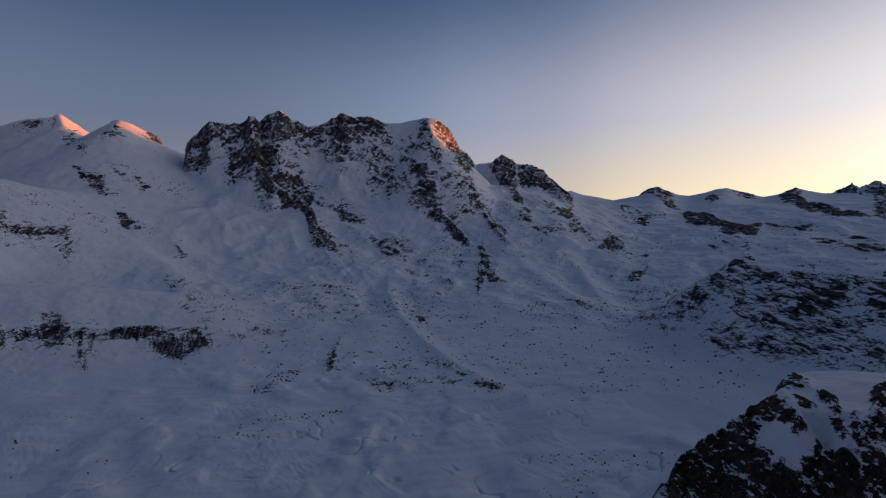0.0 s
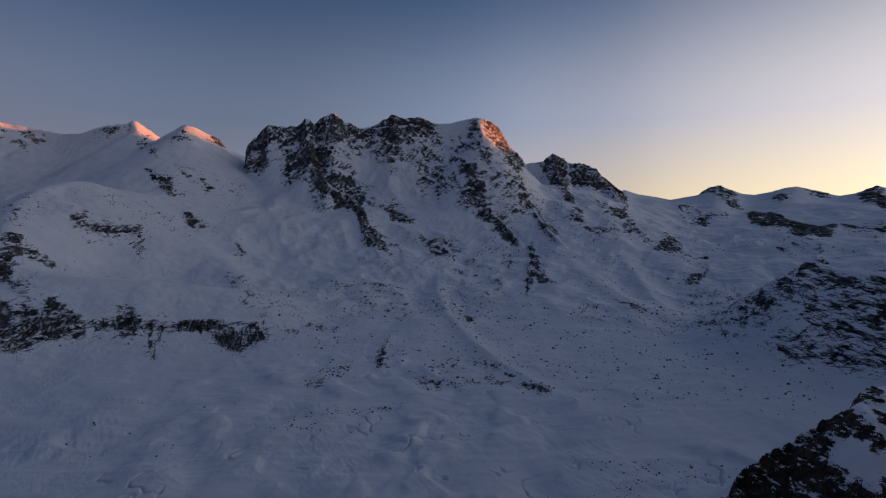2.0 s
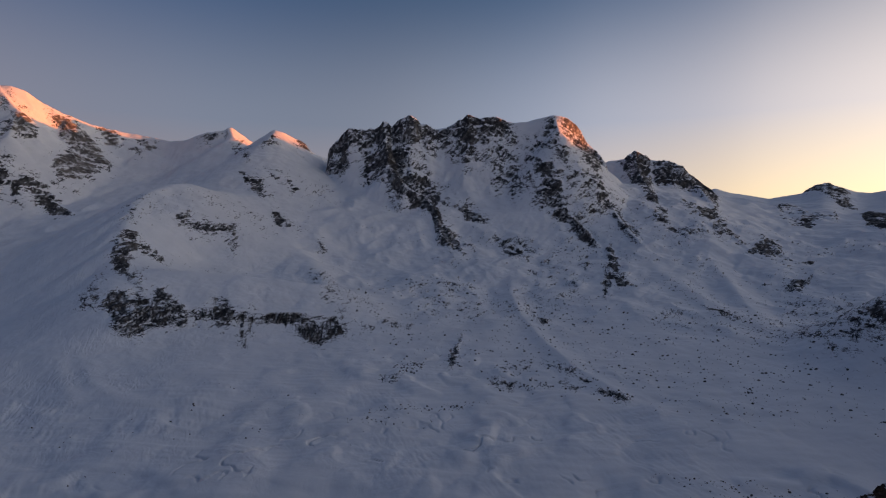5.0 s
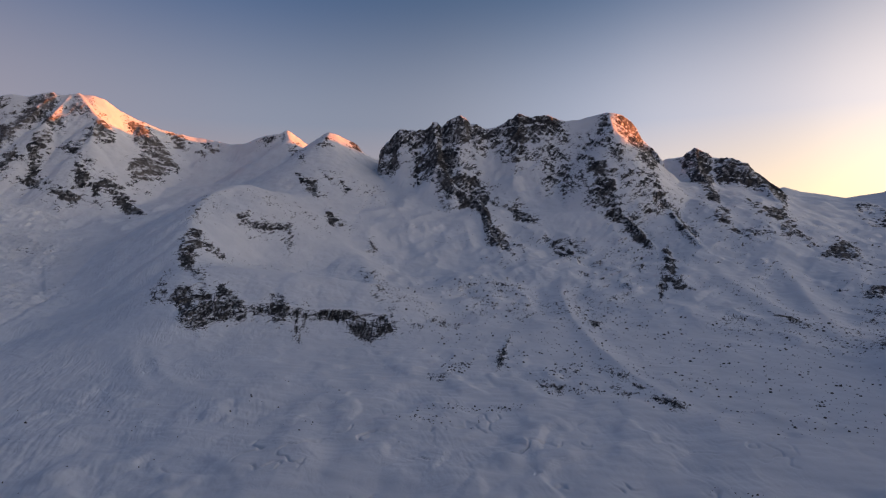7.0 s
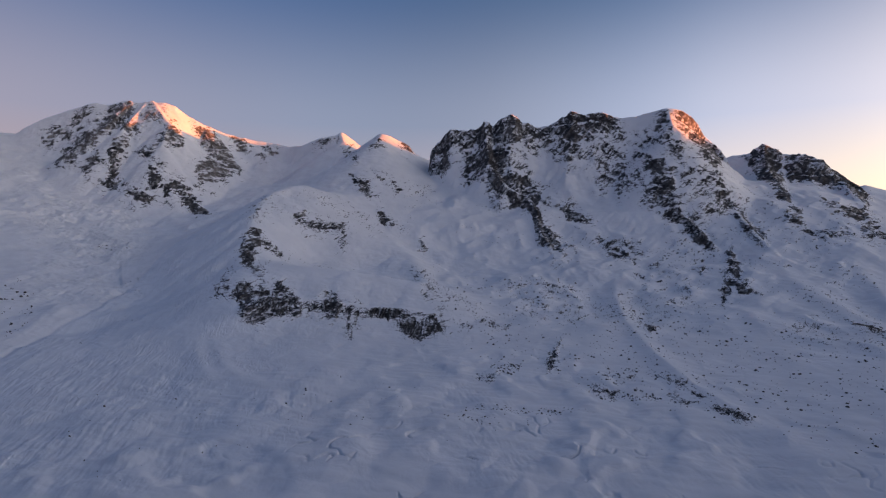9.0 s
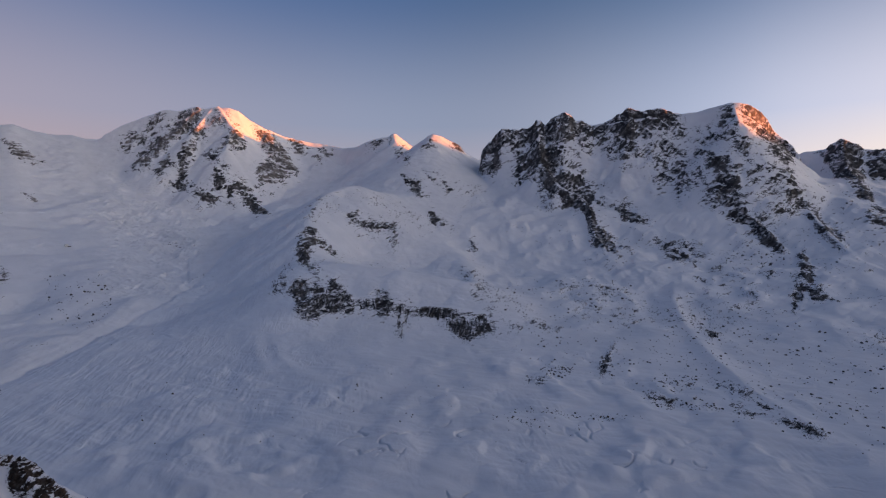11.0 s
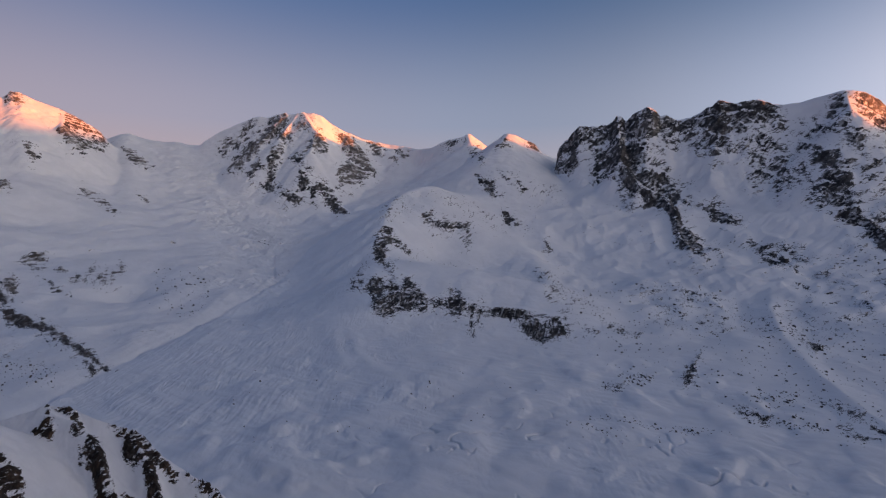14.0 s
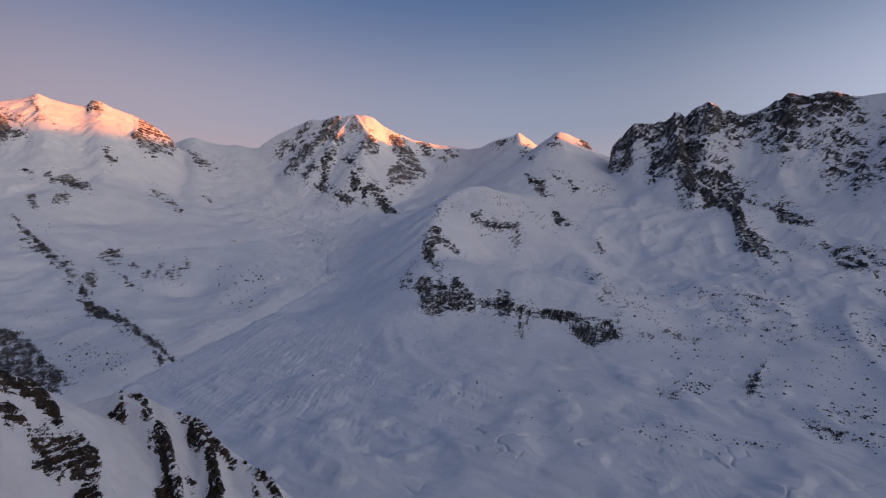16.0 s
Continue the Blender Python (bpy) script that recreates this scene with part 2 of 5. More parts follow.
def bed(bearing, reach):
    """Heights of the bare snowfields, smoothly between the given rows."""
    keys = sorted(BED)
    lr = np.interp(reach, BED_REACH, range(len(BED_REACH)))
    table = np.array([BED[k] for k in keys], float)
    fine_r = np.linspace(0, len(BED_REACH) - 1, 400)
    kern = np.hanning(85)
    kern /= kern.sum()
    tab = np.array([np.convolve(np.pad(np.interp(fine_r, range(len(BED_REACH)), row), 42, mode="edge"), kern, "valid") for row in table])
    fine_b = np.linspace(keys[0], keys[-1], 400)
    tab = np.stack([np.interp(fine_b, keys, tab[:, j]) for j in range(400)], 1)
    kern = np.hanning(41)
    kern /= kern.sum()
    tab = np.apply_along_axis(lambda c: np.convolve(np.pad(c, 20, mode="edge"), kern, "valid"), 0, tab)
    fb = np.clip((bearing - keys[0]) / (keys[-1] - keys[0]) * 399, 0, 398.999)
    fr = np.clip(lr / (len(BED_REACH) - 1) * 399, 0, 398.999)
    i, j = fb.astype(int), fr.astype(int)
    p, q = fb - i, fr - j
    return (tab[i, j] * (1 - p) + tab[i + 1, j] * p) * (1 - q) + (tab[i, j + 1] * (1 - p) + tab[i + 1, j + 1] * p) * q


def tent(x, y, rows, slope, round_top, rough=0.0, fade=1.0):
    """A ridge along (bearing, reach, height) rows that falls off evenly to both sides. rough: noise added to the distance."""
    b, r, z = np.array(rows, float).T
    px, py = place(b, r)
    best = np.full(x.shape, -1e9)
    for k in range(len(rows) - 1):
        dx, dy = px[k + 1] - px[k], py[k + 1] - py[k]
        t = np.clip(((x - px[k]) * dx + (y - py[k]) * dy) / (dx * dx + dy * dy), 0, 1)
        d = np.hypot(x - px[k] - t * dx, y - py[k] - t * dy)
        d = np.maximum(d + smoothstep(0, fade, d) * rough, 0)
        d = np.sqrt(d * d + round_top * round_top) - round_top
        best = np.maximum(best, z[k] + t * (z[k + 1] - z[k]) - slope * d)
    return best


# crests: slope in front, slope behind, rounding, blend, jaggedness, then (bearing, reach, height)
CRESTS = {
    "peaks_east": (0.62, 1, 35, 80, 3, [(-92.7, 4300, 384.8), (-90.57, 4200, 594.3), (-88.4, 4150, 677.1), (-86.9, 4120, 705.1), (-85.88, 4100, 743.9), (-84.95, 4090, 715.9), (-83.75, 4080, 696.6), (-82.49, 4070, 683.9), (-81.91, 4060, 720.5), (-81.25, 4050, 720.7), (-80.29, 4030, 687.7), (-78.48, 4020, 642.4), (-77.08, 4010, 584), (-75.64, 4000, 507.9), (-74.44, 3970, 390.2), (-73.47, 3900, 267.4)]),
    "col_far": (0.42, 1, 30, 60, 1, [(-77.19, 4300, 432.8), (-74.11, 4300, 549.3), (-73.33, 4300, 561.8), (-72.02, 4300, 528.3), (-70.4, 4260, 507.9), (-69.23, 4240, 514.3), (-68.16, 4230, 494.5), (-65.85, 4230, 492.6), (-61.03, 4230, 476.7)]),
    "twin_ridge": (0.85, 1, 12, 60, 3, [(-68.22, 4150, 362), (-66.71, 4150, 516.1), (-65.22, 4130, 589.1), (-63.41, 4090, 651), (-61.87, 4010, 690.9), (-61.19, 3980, 700.9), (-60.33, 3940, 687.7), (-59.08, 3880, 710.4), (-58.14, 3830, 699.4), (-57.19, 3790, 702.6), (-55.59, 3760, 708.5), (-54.64, 3770, 691.1), (-53.36, 3790, 628.9), (-52.07, 3810, 586.5), (-50.44, 3830, 547.5), (-48.8, 3840, 514.8), (-46.56, 3840, 497.5), (-44.85, 3780, 472.2), (-43.53, 3680, 446.6), (-42.22, 3560, 443.3), (-40.59, 3480, 479.2), (-39.29, 3440, 495.5), (-38.32, 3420, 495.2), (-38.19, 3410, 512.7), (-37.81, 3420, 521.2), (-37.42, 3440, 512.2), (-37.03, 3470, 496.7), (-36.07, 3530, 452.5), (-34.15, 3560, 382)]),
    "dome_peak": (0.7, 1, 45, 60, 2, [(-36.37, 3150, 323.2), (-35.42, 3120, 367.8), (-34.8, 3100, 395.5), (-34.18, 3080, 432.9), (-33.75, 3070, 454.5), (-33.25, 3075, 464.4), (-32.75, 3090, 462.2), (-32.32, 3105, 456.7), (-31.07, 3150, 426.2), (-30.15, 3180, 400.6), (-29.71, 3190, 366.2), (-28.92, 3190, 343.8), (-27.72, 3180, 312.9), (-25.38, 3150, 288.3)]),
    "long_mountain_east": (1.15, 1, 5, 45, 4, [(-27.94, 2900, 220.1), (-27.8, 2900, 259.8), (-27.72, 2900, 315.8), (-27.32, 2895, 361.4), (-26.46, 2890, 400.3), (-25.8, 2880, 441.4), (-25.34, 2870, 459.4), (-24.49, 2860, 451.5), (-23.17, 2850, 453.1), (-22.18, 2835, 457), (-21.79, 2830, 472), (-21.4, 2825, 496.5), (-20.87, 2820, 492.3), (-20.48, 2815, 465.8), (-19.89, 2810, 490), (-19.24, 2805, 507.6), (-18.46, 2800, 524.9), (-17.74, 2795, 517.1), (-17.08, 2790, 478), (-16.3, 2790, 471), (-15.33, 2790, 451.2), (-14.05, 2790, 458.9), (-13.41, 2790, 476.5), (-12.66, 2785, 496.1), (-12.15, 2780, 491.2), (-11.72, 2780, 514.9)]),
    "long_mountain_west": (1.15, 1, 5, 45, 4, [(-12.15, 2780, 491.2), (-11.72, 2780, 514.9), (-10.27, 2780, 505.9), (-9.04, 2780, 512.3), (-8.11, 2780, 507), (-7.19, 2780, 486.6), (-6.29, 2775, 477.4), (-4.8, 2770, 481.4), (-3.35, 2760, 495.7), (-1.92, 2750, 506.5), (-1.08, 2745, 502.5), (-0.51, 2790, 499.9), (0.05, 2840, 492.1), (0.74, 2900, 467), (1.19, 2930, 437), (1.77, 2950, 380.5), (2.61, 2930, 336.4), (3.43, 2890, 285.4), (3.87, 2860, 252.3), (4.46, 2790, 157.2)]),
    "pinnacle": (0.8, 1, 4, 40, 5, [(2.4, 3250, 265.1), (4.37, 3300, 306.1), (5.68, 3290, 308.1), (6.33, 3285, 340.7), (6.98, 3280, 354.5), (7.96, 3270, 319.4), (8.62, 3260, 292), (10.23, 3240, 281.5), (11.51, 3220, 249.5), (12.48, 3200, 189.7), (13.75, 3180, 127.1), (15.02, 3150, 65.4)]),
    "far_range": (0.22, 1, 20, 40, 2, [(11.55, 3900, 91.4), (14.69, 3900, 142.1), (15.94, 3950, 112.2), (17.77, 4000, 90.3), (19.27, 4050, 68.4), (20.15, 4100, 82.1), (21.88, 4150, 104.1), (22.72, 4200, 149.3), (23.55, 4200, 170.4), (24.67, 4200, 142.4), (25.77, 4250, 111.8), (26.84, 4300, 103), (28.14, 4300, 123.5), (29.15, 4300, 148.1), (30.15, 4300, 159.4), (30.9, 4350, 142.7), (32.36, 4400, 107.6), (33.31, 4400, 89.3), (34.44, 4400, 104.7), (35.54, 4400, 136.1), (35.97, 4400, 151.7), (36.84, 4450, 131.1), (38.11, 4500, 109.7), (43.44, 4500, 92.8), (48.26, 4500, 84.2)]),
    "far_spires": (0.7, 1, 3, 20, 22, [(37.92, 4700, 76.4), (38.91, 4700, 125.8), (39.69, 4700, 153.5), (39.99, 4700, 177.6), (40.47, 4700, 143.3), (41.03, 4700, 162.4), (41.58, 4700, 189.3), (42.25, 4700, 167.2), (43.38, 4700, 187.5), (45.44, 4700, 131.3), (47.31, 4700, 163.1)]),
}
# spurs: slope, rounding, blend, rows
SPURS = [
    (0.45, 10, 10, [(-53.73, 1385, -286.6), (-53.79, 1238, -288.1), (-53.63, 1087, -293.4), (-52.94, 973, -298.5), (-51.58, 921, -308.2)]),
    (0.45, 10, 10, [(-52.21, 1340, -288.6), (-51.87, 1156, -292.7), (-51.22, 1017, -297.6), (-49.38, 919, -301.7), (-46.29, 872, -310.4)]),
    (1, 6, 12, [(-1.75, 2745, 502), (-1.37, 2643, 416), (-0.65, 2600, 344.6), (0.61, 2687, 297), (1.86, 2780, 232.4)]),
    (0.7, 8, 15, [(-37.81, 3428, 522.5), (-37.67, 3330, 455.3), (-37.14, 3249, 352.4), (-36.35, 2997, 256.9)]),
    (0.6, 12, 20, [(-33.5, 3069, 460.6), (-34.05, 2956, 392.4), (-34.72, 2950, 340.2), (-35.08, 2900, 263.7)]),
    (1.3, 6, 12, [(-21.2, 2772, 440.2), (-20.86, 2543, 236.5), (-18.88, 2377, 111.9), (-16.56, 2327, 55.6), (-15.24, 2197, -10.7), (-14.76, 2029, -103.3), (-12.57, 1881, -182)]),
    (1.2, 6, 12, [(-4.72, 2609, 307.8), (-3.22, 2485, 229.3), (-1.56, 2387, 154.3), (-1.26, 2303, 55.3), (-0.19, 2251, -11.2), (1.54, 2111, -77.3), (3.12, 2023, -134.7)]),
    (1, 8, 15, [(-0.44, 2684, 369.1), (1.28, 2765, 289.6), (2.42, 2745, 200.1), (3.45, 2548, 92.6), (4.51, 2340, 12.5), (5.77, 2180, -55), (7.46, 2044, -122.7), (9.4, 1903, -187.4)]),
    (1, 4, 10, [(4.41, 2003, -144.4), (5, 1833, -188.6), (5.08, 1668, -232.4), (4.28, 1459, -274.2)]),
    (0.6, 25, 30, [(-34.61, 2113, -105.4), (-32.82, 1981, -133.8), (-30.21, 1814, -176.4), (-28.57, 1617, -224.3), (-27.73, 1402, -261.3)]),
    (0.7, 10, 12, [(-35.47, 1744, -227), (-34.73, 1575, -251.4), (-34.11, 1373, -276), (-33.62, 1230, -291.3)]),
    (0.7, 10, 12, [(-43.52, 1825, -227.6), (-42.49, 1648, -249.4), (-41.81, 1473, -268.9), (-41.56, 1319, -286.1)]),
    (0.7, 8, 12, [(-38.97, 1744, -233.3), (-38.56, 1568, -255.2), (-38.36, 1391, -274.9), (-38.49, 1180, -294.7)]),
    (0.9, 6, 15, [(-58.71, 3845, 698.9), (-60.3, 3695, 529.2), (-61.83, 3601, 394.2), (-63.69, 3640, 278)]),
    (0.9, 6, 15, [(-57.15, 3789, 708.5), (-59.27, 3579, 486.8), (-60.02, 3433, 322.4), (-60.72, 3277, 141.4), (-58.72, 3093, 64.3)]),
    (0.9, 6, 15, [(-56.6, 3778, 717.9), (-55.18, 3513, 534.4), (-55.98, 3305, 372.8), (-56.79, 3154, 217.9), (-56.66, 3041, 93.8)]),
    (0.8, 6, 15, [(-53.22, 3789, 624.9), (-51.78, 3733, 539.4), (-50.56, 3641, 433.1), (-48.91, 3507, 261)]),
    (0.7, 6, 15, [(-55.39, 3162, 221.7), (-55, 3019, 109.5), (-53.59, 3001, 50.6), (-51.88, 2732, -22.8)]),
    (0.6, 15, 25, [(-47.09, 3745, 430.9), (-45.72, 3642, 373.4), (-42.59, 3372, 262)]),
    (0.8, 6, 15, [(-78.34, 3979, 625.4), (-78.55, 3719, 494.4), (-77.91, 3554, 372.4), (-76.2, 3715, 377.6)]),
    (0.8, 6, 15, [(-88.81, 4038, 604.5), (-88.13, 3812, 512.6), (-87.06, 3669, 447.9)]),
    (0.45, 12, 25, [(-88.54, 2821, 17.8), (-87.52, 2541, -61.8), (-85.29, 2140, -151.7), (-82.92, 1685, -228), (-81.24, 1451, -257.6), (-78.98, 1232, -274.7), (-76.6, 1086, -297.7)]),
    (0.3, 70, 50, [(-78.66, 2036, -198), (-74.72, 1743, -240.3), (-69.78, 1744, -241.4), (-67.95, 2124, -181.2), (-69.01, 2648, -80.8)]),
    (0.3, 60, 40, [(-75.94, 2872, 5.3), (-73.95, 2592, -75.6), (-73.51, 2243, -159.2), (-75.23, 1839, -242.7)]),
    (0.4, 60, 50, [(-84.99, 2946, 85.8), (-82.42, 3039, 133.9), (-79.39, 2735, -21.5), (-74.4, 2887, 5.2)]),
    (0.9, 6, 15, [(6.85, 3277, 350.7), (7.33, 3078, 213.8), (8.46, 2659, 78.3), (9.98, 2300, -50.7)]),
    (0.8, 8, 20, [(10.87, 3230, 265.4), (13.12, 3108, 124.6), (14.41, 2801, 17.5), (15.51, 2436, -74.8)]),
    (0.7, 8, 15, [(14.14, 2343, -77.7), (15.71, 2314, -97), (17.9, 2166, -155), (19.2, 2341, -127.5), (20.78, 2162, -176)]),
    (0.5, 20, 30, [(28.47, 1169, -292.2), (30.49, 1227, -275.2), (36.2, 1229, -270.3), (40.43, 1224, -271.1), (44.17, 1260, -268.7)]),
    (0.4, 6, 15, [(-6.23, 1824, -203), (-6.47, 1528, -257.1), (-5.04, 1261, -282.2), (-2.06, 1058, -292.3), (1.22, 933, -298.4), (6.52, 839, -309.8)]),
    (0.4, 8, 15, [(14.34, 1977, -183.6), (16.08, 1800, -220.9), (17.79, 1563, -257.8), (19.71, 1390, -277.6)]),
    (0.35, 25, 25, [(7.4, 1983, -159.1), (9.92, 1779, -209.4), (12.76, 1609, -245.2), (16.25, 1465, -267.4), (18.3, 1386, -283.1)]),
    (0.5, 10, 20, [(25.32, 3204, -66.3), (27.45, 3240, -49.4), (30.04, 2885, -80.9), (33.21, 2684, -91.4), (35.73, 2553, -108.8)]),
    (0.5, 15, 20, [(-36.67, 3013, 241.6), (-35.04, 2659, 122.3), (-33.44, 2462, 57.2)]),
    (0.5, 15, 20, [(-32.57, 2746, 247), (-30.68, 2704, 151.6), (-30.03, 2550, 72.2)]),
    (0.85, 25, 60, [(30.38, 1270, -167), (31.11, 1300, -132.7), (32.05, 1330, -115.9), (33.36, 1310, -125.4), (35.88, 1300, -128.3), (38.04, 1300, -129.7), (40.08, 1290, -129.8), (42.68, 1280, -135), (45.55, 1270, -136.2)]),
    (0.65, 30, 60, [(-49.79, 1290, -235.7), (-48.93, 1500, -171.5), (-48.27, 1680, -103.5), (-47.94, 1800, -61.5), (-47.5, 1930, -17), (-46.62, 2070, 32.2), (-45.28, 2180, 71.5), (-43.83, 2250, 91.4), (-42.07, 2300, 89.3)]),
    (0.5, 60, 80, [(-42.07, 2300, 89.3), (-39.66, 2360, 77), (-36.57, 2380, 51.8)]),
    (0.8, 25, 30, [(-42.73, 2130, -15.1), (-40.64, 2110, -24.6), (-38.5, 2080, -34), (-36.76, 2040, -70.7), (-36.04, 1950, -130)]),
    (0.45, 60, 50, [(-47.85, 1450, -182.9), (-45.25, 1500, -160.1), (-41.71, 1480, -170.1), (-38.01, 1450, -181.7), (-34.18, 1430, -195.4), (-30.25, 1400, -210.1), (-27.92, 1330, -239.9), (-26.13, 1230, -296.1)]),
    (1.1, 10, 18, [(-48.52, 1240, -229), (-46.52, 1270, -217.4), (-44.2, 1270, -218.3), (-39.97, 1250, -227.7), (-37.14, 1240, -239.1), (-35.54, 1235, -247), (-31.61, 1235, -250.2), (-27.61, 1215, -267.2), (-25.73, 1150, -311.6)]),
]
# hollows: bearing, reach, width, depth
DIPS = [(-40.43, 1782, 120, 40), (-35.44, 1740, 80, 22), (-74.46, 1712, 75, 42), (-22.19, 2002, 130, 22), (-8.45, 2010, 100, 18), (-69.45, 3242, 150, 18), (-81.71, 2593, 110, 18), (-61.11, 3214, 120, 15)]
